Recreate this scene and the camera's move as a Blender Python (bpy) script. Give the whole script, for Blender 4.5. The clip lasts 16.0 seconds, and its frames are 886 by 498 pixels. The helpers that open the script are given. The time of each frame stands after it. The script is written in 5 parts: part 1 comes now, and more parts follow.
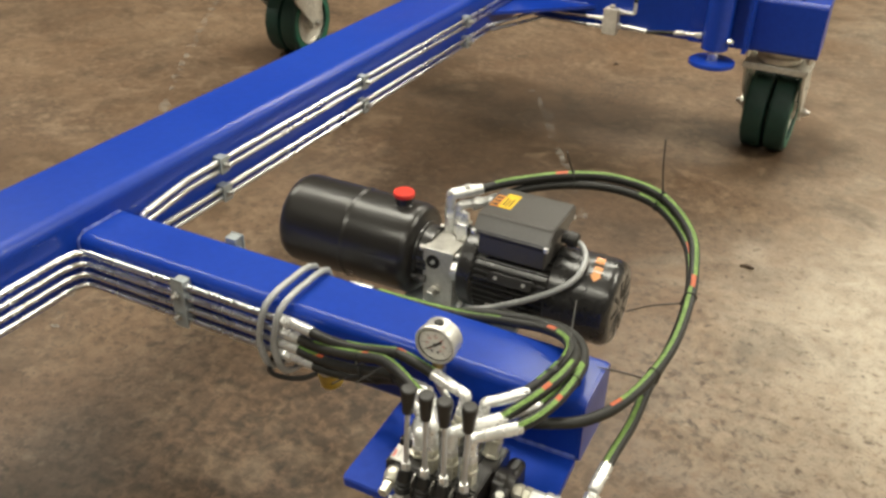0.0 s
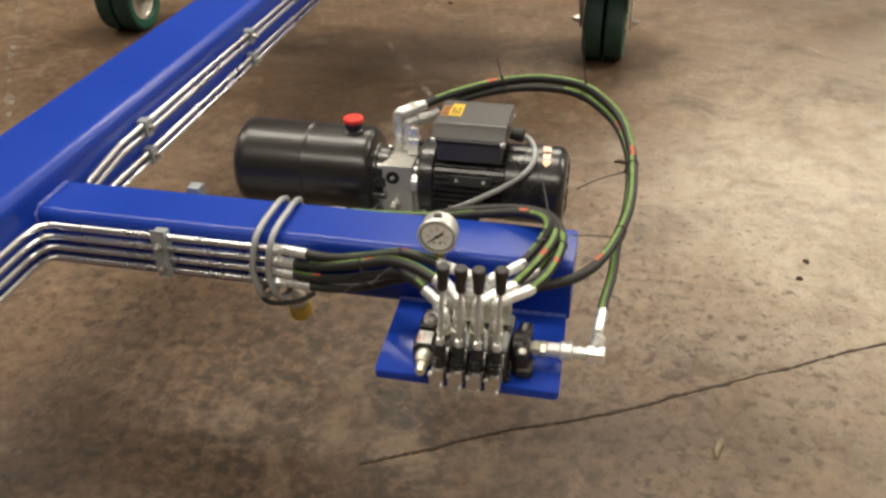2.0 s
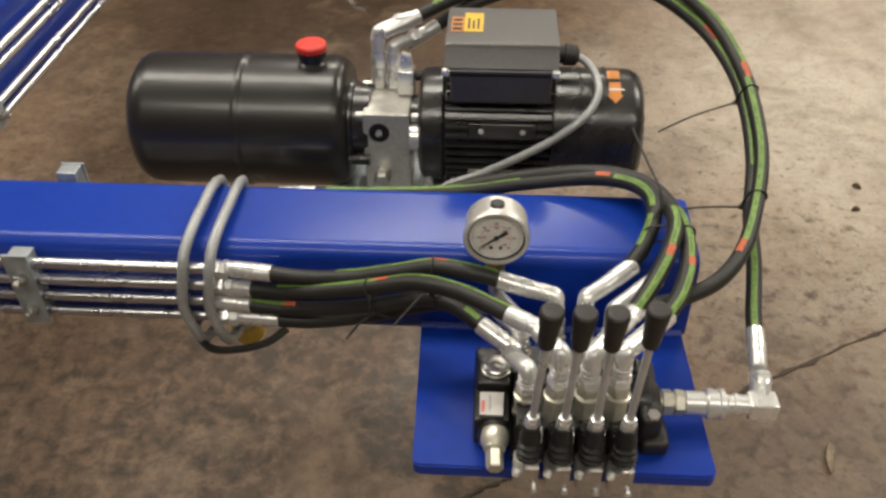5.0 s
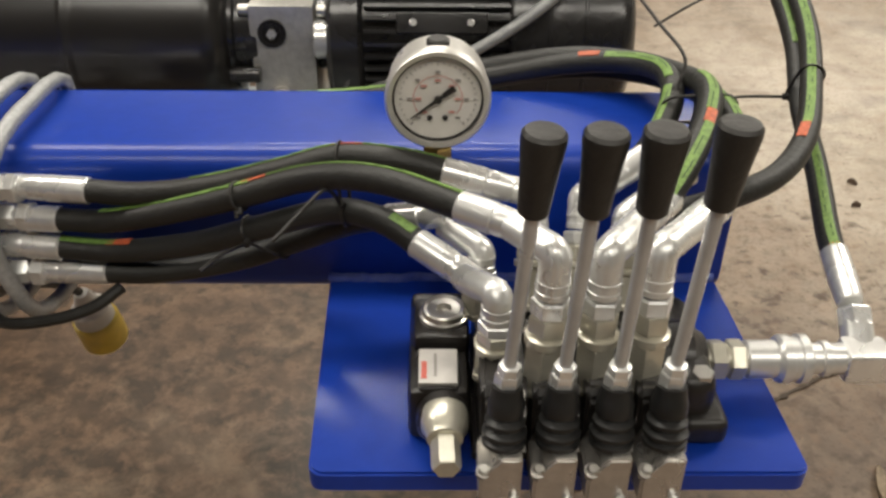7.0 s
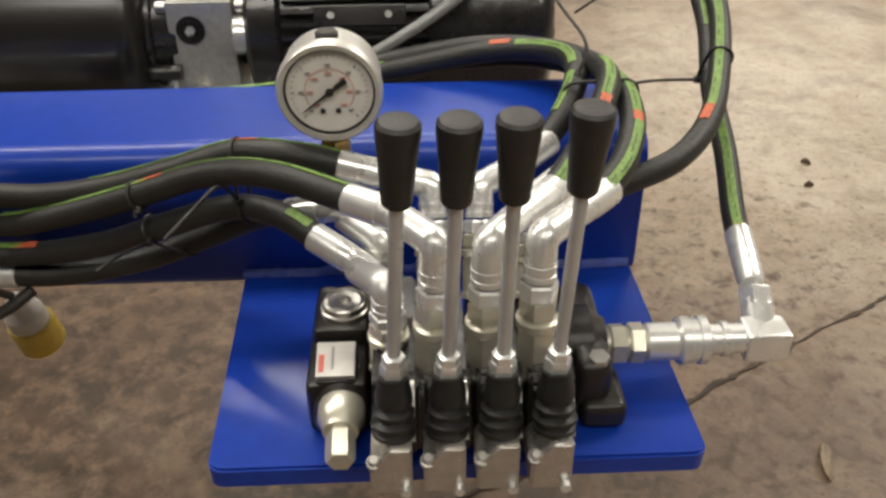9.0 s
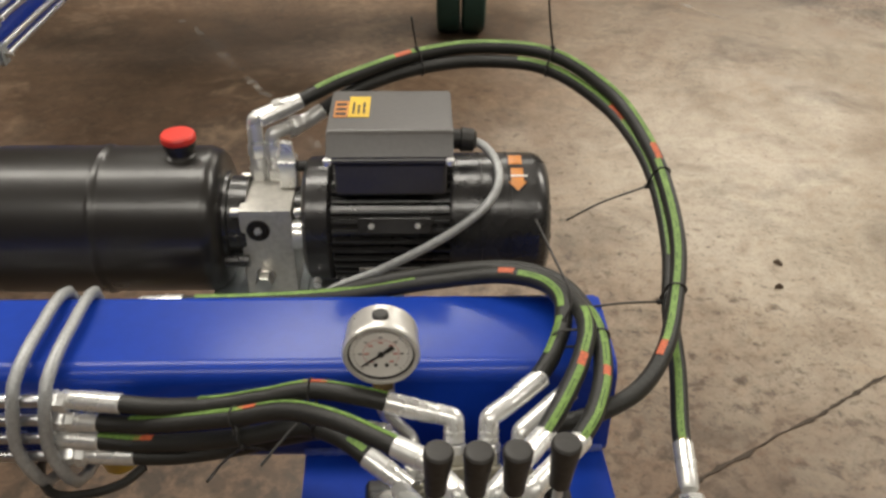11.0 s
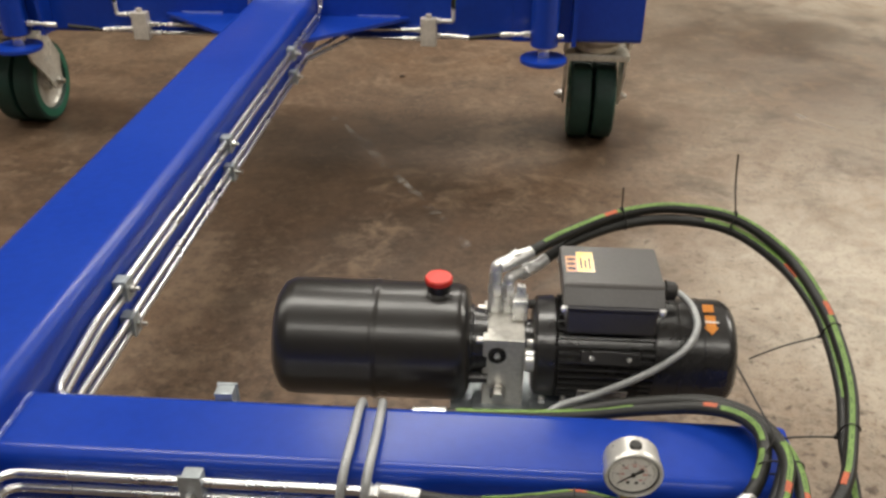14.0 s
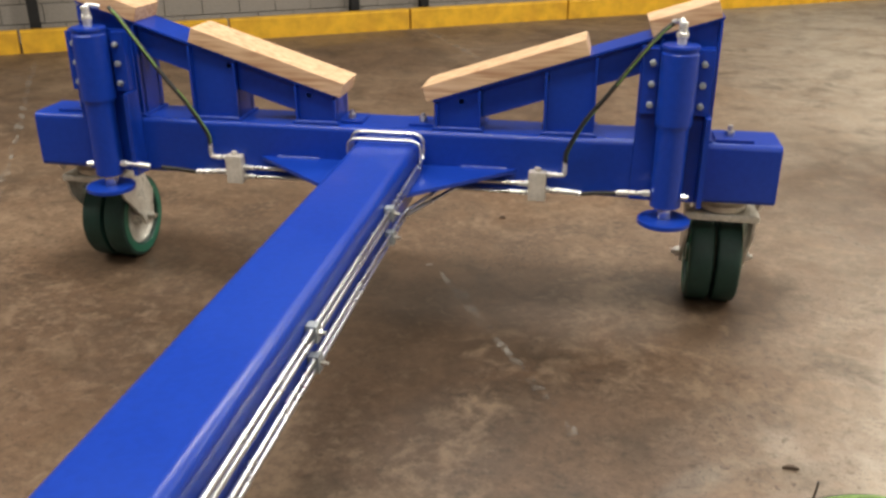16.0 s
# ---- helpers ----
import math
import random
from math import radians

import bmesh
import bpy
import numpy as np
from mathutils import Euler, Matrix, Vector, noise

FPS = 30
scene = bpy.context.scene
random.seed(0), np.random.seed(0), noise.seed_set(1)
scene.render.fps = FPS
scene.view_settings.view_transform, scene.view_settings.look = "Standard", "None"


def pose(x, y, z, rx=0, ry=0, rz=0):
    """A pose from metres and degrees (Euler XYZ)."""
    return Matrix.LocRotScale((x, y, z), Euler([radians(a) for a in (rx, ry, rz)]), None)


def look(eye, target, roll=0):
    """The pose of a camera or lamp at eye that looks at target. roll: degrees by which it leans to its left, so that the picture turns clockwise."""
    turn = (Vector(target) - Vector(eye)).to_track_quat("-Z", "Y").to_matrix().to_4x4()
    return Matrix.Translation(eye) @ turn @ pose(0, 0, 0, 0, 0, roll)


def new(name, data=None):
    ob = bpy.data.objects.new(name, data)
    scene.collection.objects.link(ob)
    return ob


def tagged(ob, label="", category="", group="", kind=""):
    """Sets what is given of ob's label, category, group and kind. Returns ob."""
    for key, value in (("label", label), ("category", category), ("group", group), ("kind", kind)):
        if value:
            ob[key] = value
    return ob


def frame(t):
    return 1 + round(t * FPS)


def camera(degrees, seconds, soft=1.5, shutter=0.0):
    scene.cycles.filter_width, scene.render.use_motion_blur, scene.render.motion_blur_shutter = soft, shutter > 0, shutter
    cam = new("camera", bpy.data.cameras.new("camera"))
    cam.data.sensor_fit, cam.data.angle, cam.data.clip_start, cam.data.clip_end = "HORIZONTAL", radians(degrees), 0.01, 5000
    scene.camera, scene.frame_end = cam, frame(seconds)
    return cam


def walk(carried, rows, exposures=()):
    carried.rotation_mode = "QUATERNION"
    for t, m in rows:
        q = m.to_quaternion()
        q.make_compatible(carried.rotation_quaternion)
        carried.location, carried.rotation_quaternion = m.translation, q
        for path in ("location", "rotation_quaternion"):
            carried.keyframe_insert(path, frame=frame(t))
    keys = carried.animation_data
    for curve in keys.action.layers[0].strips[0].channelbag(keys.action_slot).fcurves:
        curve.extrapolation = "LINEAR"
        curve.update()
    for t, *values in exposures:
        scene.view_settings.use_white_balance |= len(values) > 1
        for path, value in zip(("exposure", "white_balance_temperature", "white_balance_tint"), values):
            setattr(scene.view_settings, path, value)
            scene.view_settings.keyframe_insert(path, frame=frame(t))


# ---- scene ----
cam = camera(53.8, 16.0, soft=2.8)
EXPOSURES = [(0, 0.25, 6700, 4), (0.5, 0.09, 6750, 7), (1, 0.07, 6800, 9), (1.5, 0.07, 6800, 9), (3, 0.12, 6750, 9), (5.5, -0.15, 6550, 10), (7, 0.02, 6500, 10), (8, 0.06, 6500, 10), (10, -0.06, 6500, 10), (12.5, -0.22, 6400, 10),
             (13.5, -0.26, 6350, 10), (14.5, 0.2, 6400, 10), (15, 0.4, 6450, 10), (15.5, 0.49, 6500, 10), (16, 0.22, 6400, 10)]
PATH = [
    (0, (0.167, 0.1, 1.657), (-0.585, 1.641, 0.627), 1.6),
    (0.5, (0.067, 0.025, 1.654), (-0.5, 1.611, 0.576), -0.8),
    (1, (0.03, -0.062, 1.646), (-0.438, 1.547, 0.554), -0.6),
    (1.5, (0.022, -0.168, 1.635), (-0.398, 1.453, 0.543), -0.1),
    (2, (-0.061, -0.205, 1.633), (-0.417, 1.433, 0.541), -0.9),
    (2.5, (-0.179, -0.171, 1.605), (-0.448, 1.49, 0.524), -1.1),
    (3, (-0.25, -0.133, 1.59), (-0.449, 1.533, 0.5), -0.1),
    (3.2, (-0.272, -0.112, 1.583), (-0.459, 1.554, 0.491), 0.2),
    (5.3, (-0.407, 0.451, 1.273), (-0.474, 1.996, 0.004), -0.3),
    (5.5, (-0.417, 0.483, 1.203), (-0.456, 2.042, -0.049), 0.1),
    (6, (-0.41, 0.542, 1.096), (-0.426, 2.147, -0.097), 0.0),
    (6.5, (-0.384, 0.579, 1.028), (-0.373, 2.234, -0.096), 0.5),
    (7, (-0.38, 0.594, 0.99), (-0.355, 2.265, -0.108), 0.6),
    (7.5, (-0.357, 0.6, 0.978), (-0.338, 2.253, -0.146), -0.1),
    (8, (-0.328, 0.598, 0.981), (-0.299, 2.242, -0.158), -0.6),
    (8.5, (-0.316, 0.595, 0.989), (-0.263, 2.245, -0.139), -0.5),
    (9, (-0.314, 0.592, 0.99), (-0.258, 2.252, -0.124), -0.6),
    (9.5, (-0.31, 0.588, 1.042), (-0.255, 2.252, -0.067), -0.8),
    (10, (-0.307, 0.581, 1.143), (-0.249, 2.237, 0.024), -0.3),
    (10.2, (-0.315, 0.572, 1.176), (-0.246, 2.227, 0.056), 0.1),
    (12.3, (-0.393, 0.4, 1.474), (-0.383, 2.083, 0.394), 1.9),
    (12.5, (-0.417, 0.379, 1.488), (-0.411, 2.067, 0.416), 2.0),
    (13, (-0.458, 0.326, 1.518), (-0.491, 2.031, 0.472), 1.4),
    (13.5, (-0.525, 0.289, 1.544), (-0.595, 2.008, 0.525), 0.6),
    (14, (-0.573, 0.322, 1.565), (-0.687, 2.052, 0.568), 0.2),
    (14.5, (-0.558, 0.435, 1.592), (-0.764, 2.177, 0.632), 1.0),
    (15, (-0.549, 0.549, 1.606), (-0.859, 2.295, 0.681), 1.2),
    (15.5, (-0.614, 0.647, 1.627), (-0.939, 2.42, 0.761), 0.3),
    (16, (-0.679, 0.711, 1.642), (-0.995, 2.519, 0.849), -0.0),
]
walk(cam, [(t, look(eye, target, roll)) for t, eye, target, roll in PATH],
     exposures=EXPOSURES)

# ---- world and light ----
world = bpy.data.worlds.new("hall_air")
scene.world = world
world.use_nodes = True
world.node_tree.nodes["Background"].inputs[0].default_value = (0.75, 0.8, 0.9, 1)
world.node_tree.nodes["Background"].inputs[1].default_value = 0.035
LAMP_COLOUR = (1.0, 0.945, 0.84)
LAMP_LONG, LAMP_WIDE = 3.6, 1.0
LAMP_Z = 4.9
# x, y, watts and turn in degrees of the unseen roof lights
# some follow reflections and sheen; others, like (4.5, 4.0), are added only to brighten
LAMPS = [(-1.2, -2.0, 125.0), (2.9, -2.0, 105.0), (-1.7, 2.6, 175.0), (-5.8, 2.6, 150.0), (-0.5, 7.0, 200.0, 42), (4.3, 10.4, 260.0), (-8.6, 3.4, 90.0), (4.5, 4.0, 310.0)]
EAST = 6.5


# ---- materials ----
def material(name, colour, rough=0.5, metal=0.0, grain=0.0, scale=60.0, bump=0.0, blotch=0.0, blotch_scale=5.0,
             coat=0.0, tint=None, rough_var=0.0):
    m = bpy.data.materials.new(name)
    m.use_nodes = True
    nt = m.node_tree
    b = nt.nodes["Principled BSDF"]
    b.inputs["Roughness"].default_value = rough
    b.inputs["Metallic"].default_value = metal
    b.inputs["Coat Weight"].default_value = coat
    b.inputs["Coat Roughness"].default_value = 0.13
    co = nt.nodes.new("ShaderNodeTexCoord")
    fine = nt.nodes.new("ShaderNodeTexNoise")
    fine.inputs["Scale"].default_value = scale
    fine.inputs["Detail"].default_value = 6
    nt.links.new(co.outputs["Object"], fine.inputs["Vector"])
    big = nt.nodes.new("ShaderNodeTexNoise")
    big.inputs["Scale"].default_value = blotch_scale
    big.inputs["Detail"].default_value = 5
    nt.links.new(co.outputs["Object"], big.inputs["Vector"])
    last = None
    base = nt.nodes.new("ShaderNodeRGB")
    base.outputs[0].default_value = (*colour, 1)
    last = base.outputs[0]
    for source, amount, other in ((fine, grain, None), (big, blotch, tint)):
        if not amount:
            continue
        ramp = nt.nodes.new("ShaderNodeMapRange")
        ramp.inputs["From Min"].default_value = 0.35
        ramp.inputs["From Max"].default_value = 0.68
        nt.links.new(source.outputs["Fac"], ramp.inputs["Value"])
        mix = nt.nodes.new("ShaderNodeMix")
        mix.data_type = "RGBA"
        ramp.inputs["To Max"].default_value = amount
        nt.links.new(ramp.outputs["Result"], mix.inputs["Factor"])
        nt.links.new(last, mix.inputs["A"])
        mix.inputs["B"].default_value = (*(other or tuple(c * 0.35 for c in colour)), 1)
        last = mix.outputs["Result"]
    nt.links.new(last, b.inputs["Base Color"])
    if rough_var:
        rr = nt.nodes.new("ShaderNodeMapRange")
        rr.inputs["From Min"].default_value, rr.inputs["From Max"].default_value = 0.3, 0.7
        rr.inputs["To Min"].default_value, rr.inputs["To Max"].default_value = max(0.03, rough - rough_var), min(1, rough + rough_var)
        nt.links.new(big.outputs["Fac"], rr.inputs["Value"])
        nt.links.new(rr.outputs["Result"], b.inputs["Roughness"])
    if bump:
        bp = nt.nodes.new("ShaderNodeBump")
        bp.inputs["Strength"].default_value = bump
        bp.inputs["Distance"].default_value = 0.002
        nt.links.new(fine.outputs["Fac"], bp.inputs["Height"])
        nt.links.new(bp.outputs["Normal"], b.inputs["Normal"])
    return m


BLUE = material("blue_enamel", (0.007, 0.039, 0.335), 0.35, 0, 0.22, 55, 0.14, 0.3, 2.2, 0.22, (0.004, 0.049, 0.375), 0.07)
BLUE.node_tree.nodes["Principled BSDF"].inputs["Coat Roughness"].default_value = 0.16
BLUE.node_tree.nodes["Principled BSDF"].inputs["Specular IOR Level"].default_value = 0.26
BLUE_WELD = material("blue_weld", (0.05, 0.09, 0.45), 0.3, 0, 0.5, 90, 0.9, 0.5, 40, 0.2, (0.25, 0.3, 0.55))
TUBE = material("drawn_steel", (0.76, 0.77, 0.79), 0.28, 1, 0.1, 40, 0.02, 0.12, 3, rough_var=0.06)
LEVER = material("lever_steel", (0.62, 0.63, 0.64), 0.33, 0.55, 0.15, 60, 0.05, 0.25, 15, rough_var=0.08)
ZINC = material("zinc_plate", (0.72, 0.71, 0.68), 0.33, 1, 0.3, 70, 0.15, 0.35, 18, tint=(0.45, 0.42, 0.36), rough_var=0.1)
BRIGHT = material("bright_crimp", (0.88, 0.88, 0.86), 0.3, 0.65, 0.15, 90, 0.1, 0.2, 25, rough_var=0.1)
YELLOW_ZINC = material("yellow_zinc", (0.74, 0.71, 0.6), 0.34, 0.65, 0.3, 60, 0.1, 0.3, 20, rough_var=0.1)
BRASS = material("brass", (0.65, 0.45, 0.16), 0.3, 1, 0.3, 60, 0.1)
GALV = material("galvanised", (0.44, 0.48, 0.5), 0.42, 0.45, 0.4, 60, 0.2, 0.35, 14, rough_var=0.1)
ALU = material("cast_aluminium", (0.72, 0.7, 0.65), 0.42, 0.65, 0.3, 120, 0.35, 0.35, 16, tint=(0.42, 0.39, 0.34), rough_var=0.12)
BOX_METAL = material("machined_box", (0.62, 0.6, 0.57), 0.34, 0.8, 0.3, 110, 0.25, 0.35, 30, tint=(0.4, 0.38, 0.34), rough_var=0.12)
RUBBER = material("black_rubber", (0.014, 0.014, 0.012), 0.5, 0, 0.4, 220, 0.4, 0.5, 12, tint=(0.03, 0.029, 0.026))
BOOT = material("boot_rubber", (0.011, 0.011, 0.011), 0.42, 0, 0.3, 120, 0.2, 0.3, 20, tint=(0.03, 0.03, 0.03))
KNOB = material("black_plastic", (0.02, 0.018, 0.016), 0.48, 0, 0.3, 160, 0.35, 0.3, 25, tint=(0.035, 0.033, 0.03))
GREEN = material("green_print", (0.22, 0.37, 0.08), 0.55, 0, 0.75, 330, 0.2, 0.5, 60, tint=(0.1, 0.19, 0.04))
ORANGE = material("orange_print", (0.6, 0.13, 0.05), 0.55, 0, 0.7, 330, 0.1)
TANK = material("black_gloss", (0.018, 0.016, 0.0145), 0.33, 0, 0.3, 12, 0.06, 0.3, 6, 0.2, (0.016, 0.015, 0.014), 0.07)
MOTOR = material("black_casting", (0.022, 0.021, 0.021), 0.3, 0, 0.4, 90, 0.35, 0.5, 10, 0.35, (0.045, 0.043, 0.042), 0.1)
GREY_BOX = material("dark_grey_box", (0.055, 0.05, 0.047), 0.34, 0, 0.3, 150, 0.12, 0.4, 9, 0, (0.075, 0.069, 0.064), 0.05)
CAST_BLACK = material("black_cast_iron", (0.014, 0.012, 0.011), 0.38, 0.1, 0.5, 80, 0.6, 0.4, 20, 0.1, (0.03, 0.027, 0.025), 0.1)
RED = material("red_plastic", (0.72, 0.04, 0.025), 0.4, 0, 0.2, 120, 0.1, 0.2, 20)
YELLOW_SHELL = material("yellow_shell", (0.85, 0.6, 0.06), 0.45, 0, 0.3, 60, 0.05, 0.4, 20, tint=(0.6, 0.5, 0.25))
YELLOW = material("yellow_label", (0.85, 0.55, 0.03), 0.3, 0, 0.2, 60, 0, 0.2, 15, 1.0)
ORANGE_LABEL = material("orange_label", (0.75, 0.28, 0.05), 0.3, 0, 0.3, 60, 0, 0.3, 20, 1.0)
INK = material("dark_ink", (0.02, 0.018, 0.016), 0.6, 0, 0.3, 100)
RED_INK = material("red_ink", (0.55, 0.12, 0.09), 0.6, 0, 0.3, 100)
FAINT_INK = material("faint_ink", (0.3, 0.28, 0.26), 0.6, 0, 0.3, 100)
FAINT_RED = material("faint_red_ink", (0.62, 0.3, 0.26), 0.6, 0, 0.3, 100)
DIAL = material("dial_white", (0.78, 0.75, 0.7), 0.5, 0, 0.12, 60, 0, 0.15, 30)
LABEL = material("grey_label", (0.55, 0.53, 0.5), 0.45, 0.3, 0.3, 60, 0, 0.4, 40, tint=(0.35, 0.33, 0.31))
GAUGE_CASE = material("gauge_steel", (0.75, 0.73, 0.69), 0.36, 0.55, 0.2, 80, 0.05, 0.3, 18, rough_var=0.1)
CABLE = material("grey_braid", (0.46, 0.47, 0.47), 0.42, 0.3, 0.4, 260, 0.5, 0.35, 20, tint=(0.22, 0.225, 0.23))
POLY = material("green_polyurethane", (0.006, 0.04, 0.03), 0.58, 0, 0.4, 60, 0.2, 0.45, 12, tint=(0.012, 0.03, 0.022), rough_var=0.1)
POLY_RIM = material("green_rim", (0.012, 0.15, 0.09), 0.4, 0, 0.4, 60, 0.2, 0.45, 12, tint=(0.01, 0.08, 0.05))
CASTOR = material("castor_steel", (0.74, 0.71, 0.63), 0.36, 0.3, 0.4, 60, 0.3, 0.5, 14, tint=(0.3, 0.26, 0.2), rough_var=0.12)
NYLON = material("milky_block", (0.64, 0.59, 0.52), 0.4, 0.1, 0.25, 70, 0.2, 0.4, 25, tint=(0.36, 0.33, 0.27))
YELLOW_PAINT = material("yellow_paint", (0.8, 0.45, 0.02), 0.55, 0, 0.45, 7, 0.2, 0.5, 2.5, tint=(0.45, 0.2, 0.015))
BLOCK = material("painted_block", (0.33, 0.295, 0.255), 0.8, 0, 0.35, 60, 0.8, 0.4, 1.5, tint=(0.24, 0.22, 0.2))
MORTAR = material("mortar", (0.2, 0.185, 0.165), 0.9, 0, 0.4, 80, 0.8, 0.4, 3)
DARK_STEEL = material("dark_steel", (0.02, 0.02, 0.02), 0.5, 0.3, 0.4, 40, 0.2, 0.4, 5)
SHEET = material("wall_sheet", (0.34, 0.33, 0.31), 0.6, 0, 0.3, 20, 0.2, 0.3, 1.2)
CEIL = material("ceiling_deck", (0.45, 0.44, 0.41), 0.7, 0, 0.3, 20, 0.2, 0.3, 1.2)
DEBRIS = material("dry_leaf", (0.32, 0.25, 0.17), 0.7, 0, 0.5, 90, 0.4, 0.4, 40)
DARK_BIT = material("dark_chip", (0.12, 0.085, 0.06), 0.8, 0, 0.5, 90, 0.4)


def timber():
    m = bpy.data.materials.new("pine")
    m.use_nodes = True
    nt = m.node_tree
    b = nt.nodes["Principled BSDF"]
    b.inputs["Roughness"].default_value = 0.6
    co = nt.nodes.new("ShaderNodeTexCoord")
    mp = nt.nodes.new("ShaderNodeMapping")
    mp.inputs["Scale"].default_value = (1.2, 16, 22)
    n = nt.nodes.new("ShaderNodeTexNoise")
    n.inputs["Scale"].default_value, n.inputs["Detail"].default_value = 4, 7
    n.inputs["Distortion"].default_value = 0.6
    nt.links.new(co.outputs["Object"], mp.inputs["Vector"])
    nt.links.new(mp.outputs["Vector"], n.inputs["Vector"])
    r = nt.nodes.new("ShaderNodeValToRGB")
    r.color_ramp.elements[0].position, r.color_ramp.elements[0].color = 0.3, (0.4, 0.21, 0.105, 1)
    r.color_ramp.elements[1].position, r.color_ramp.elements[1].color = 0.62, (0.66, 0.45, 0.27, 1)
    nt.links.new(n.outputs["Fac"], r.inputs["Fac"])
    nt.links.new(r.outputs["Color"], b.inputs["Base Color"])
    bp = nt.nodes.new("ShaderNodeBump")
    bp.inputs["Strength"].default_value, bp.inputs["Distance"].default_value = 0.3, 0.002
    nt.links.new(n.outputs["Fac"], bp.inputs["Height"])
    nt.links.new(bp.outputs["Normal"], b.inputs["Normal"])
    return m


def concrete():
    m = bpy.data.materials.new("worn_concrete")
    m.use_nodes = True
    nt = m.node_tree
    b = nt.nodes["Principled BSDF"]
    co = nt.nodes.new("ShaderNodeTexCoord")

    def tex(scale, detail, dist=0.0, stretch=(1, 1, 1)):
        mp = nt.nodes.new("ShaderNodeMapping")
        mp.inputs["Scale"].default_value = stretch
        nt.links.new(co.outputs["Object"], mp.inputs["Vector"])
        n = nt.nodes.new("ShaderNodeTexNoise")
        n.inputs["Scale"].default_value, n.inputs["Detail"].default_value, n.inputs["Distortion"].default_value = scale, detail, dist
        n.inputs["Roughness"].default_value = 0.62
        nt.links.new(mp.outputs["Vector"], n.inputs["Vector"])
        return n.outputs["Fac"]

    def layer(below, fac, lo, hi, colour, most):
        r = nt.nodes.new("ShaderNodeMapRange")
        r.inputs["From Min"].default_value, r.inputs["From Max"].default_value, r.inputs["To Max"].default_value = lo, hi, most
        nt.links.new(fac, r.inputs["Value"])
        mix = nt.nodes.new("ShaderNodeMix")
        mix.data_type = "RGBA"
        nt.links.new(r.outputs["Result"], mix.inputs["Factor"])
        nt.links.new(below, mix.inputs["A"])
        mix.inputs["B"].default_value = (*colour, 1)
        return mix.outputs["Result"]

    b.inputs["Specular IOR Level"].default_value = 0.38
    base = nt.nodes.new("ShaderNodeRGB")
    base.outputs[0].default_value = (*FLOOR_BASE, 1)
    c = base.outputs[0]
    cloud, grit, patch, mottle, speck = tex(0.45, 6, 0.6), tex(26, 8, 0.3), tex(1.3, 9, 0.9), tex(7, 9, 0.6), tex(120, 3)
    swirl = tex(0.9, 10, 1.2)
    drift, wear, streak = tex(0.8, 8, 0.8), tex(0.7, 6, 0.8), tex(2.6, 9, 0.6)

    # mottling comes and goes over the slab
    def uneven(fac, amount):
        node = nt.nodes.new("ShaderNodeMath")
        node.operation = "MULTIPLY_ADD"
        node.inputs[1].default_value = amount
        nt.links.new(wear, node.inputs[0])
        nt.links.new(fac, node.inputs[2])
        return node.outputs[0]

    c = layer(c, cloud, 0.4, 0.64, FLOOR_PALE, 0.7)
    c = layer(c, drift, 0.45, 0.7, FLOOR_RUST, 0.75)
    c = layer(c, patch, 0.44, 0.7, FLOOR_DARK, 0.75)
    c = layer(c, tex(30, 6, 0.2), 0.5, 0.66, FLOOR_SPOT_SHADE, 0.6)
    c = layer(c, tex(21, 6, 0.3), 0.5, 0.36, FLOOR_PALE, 0.6)
    # paler floor beside the trolley, wear plus stronger light put into the colour, with a ragged edge
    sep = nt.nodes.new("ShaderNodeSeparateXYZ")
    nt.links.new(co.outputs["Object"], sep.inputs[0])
    lit_side = nt.nodes.new("ShaderNodeMath")
    lit_side.operation = "MULTIPLY_ADD"
    lit_side.inputs[1].default_value = 0.3
    nt.links.new(sep.outputs["X"], lit_side.inputs[0])
    nt.links.new(wear, lit_side.inputs[2])
    c = layer(c, lit_side.outputs[0], 0.42, 0.95, FLOOR_LIT_WEAR, 0.75)
    # old oil stains, shade painted in under arm and castors, pale patches, all ragged: middle and half width
    for x, y, w, most, shade in ((-0.95, 3.2, 1.2, 0.95, FLOOR_OIL_SHADE), (-1.0, 2.4, 0.65, 0.6, FLOOR_STAIN_SHADE), (-0.95, 4.05, 0.85, 0.85, FLOOR_STAIN_SHADE), (-0.17, 4.15, 0.42, 0.85, FLOOR_STAIN_SHADE),
                                 (-2.2, 3.6, 0.9, 0.6, FLOOR_STAIN_SHADE), (-2.75, 4.2, 0.4, 0.7, FLOOR_STAIN_SHADE), (-0.92, 1.85, 0.5, 0.75, FLOOR_RED), (-0.72, 1.25, 0.8, 0.85, FLOOR_OIL_SHADE), (-0.7, 1.42, 0.85, 0.95, FLOOR_SPOT_SHADE),
                                 (0.32, 1.55, 0.62, 0.75, FLOOR_OIL_SHADE), (-3, 2.2, 0.9, 0.6, FLOOR_OIL_SHADE), (1.3, 0.6, 0.7, 0.45, FLOOR_OIL_SHADE), (-2.2, 4.6, 0.5, 0.5, FLOOR_OIL_SHADE), (-1.2, 7, 1.1, 0.6, FLOOR_OIL_SHADE), (1.3, 5.2, 1.3, 0.65, FLOOR_OIL_SHADE), (0.95, 5.9, 1.2, 0.6, FLOOR_STAIN_SHADE),
                                 # pale patches that paint in more of the right-hand floor's brightness
                                 (0.85, 2.6, 1.05, 0.7, FLOOR_LIT_WEAR), (0.6, 3.0, 0.8, 0.45, FLOOR_PALEST)):
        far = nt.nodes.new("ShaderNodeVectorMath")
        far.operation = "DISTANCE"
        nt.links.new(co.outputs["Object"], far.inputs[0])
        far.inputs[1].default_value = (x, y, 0)
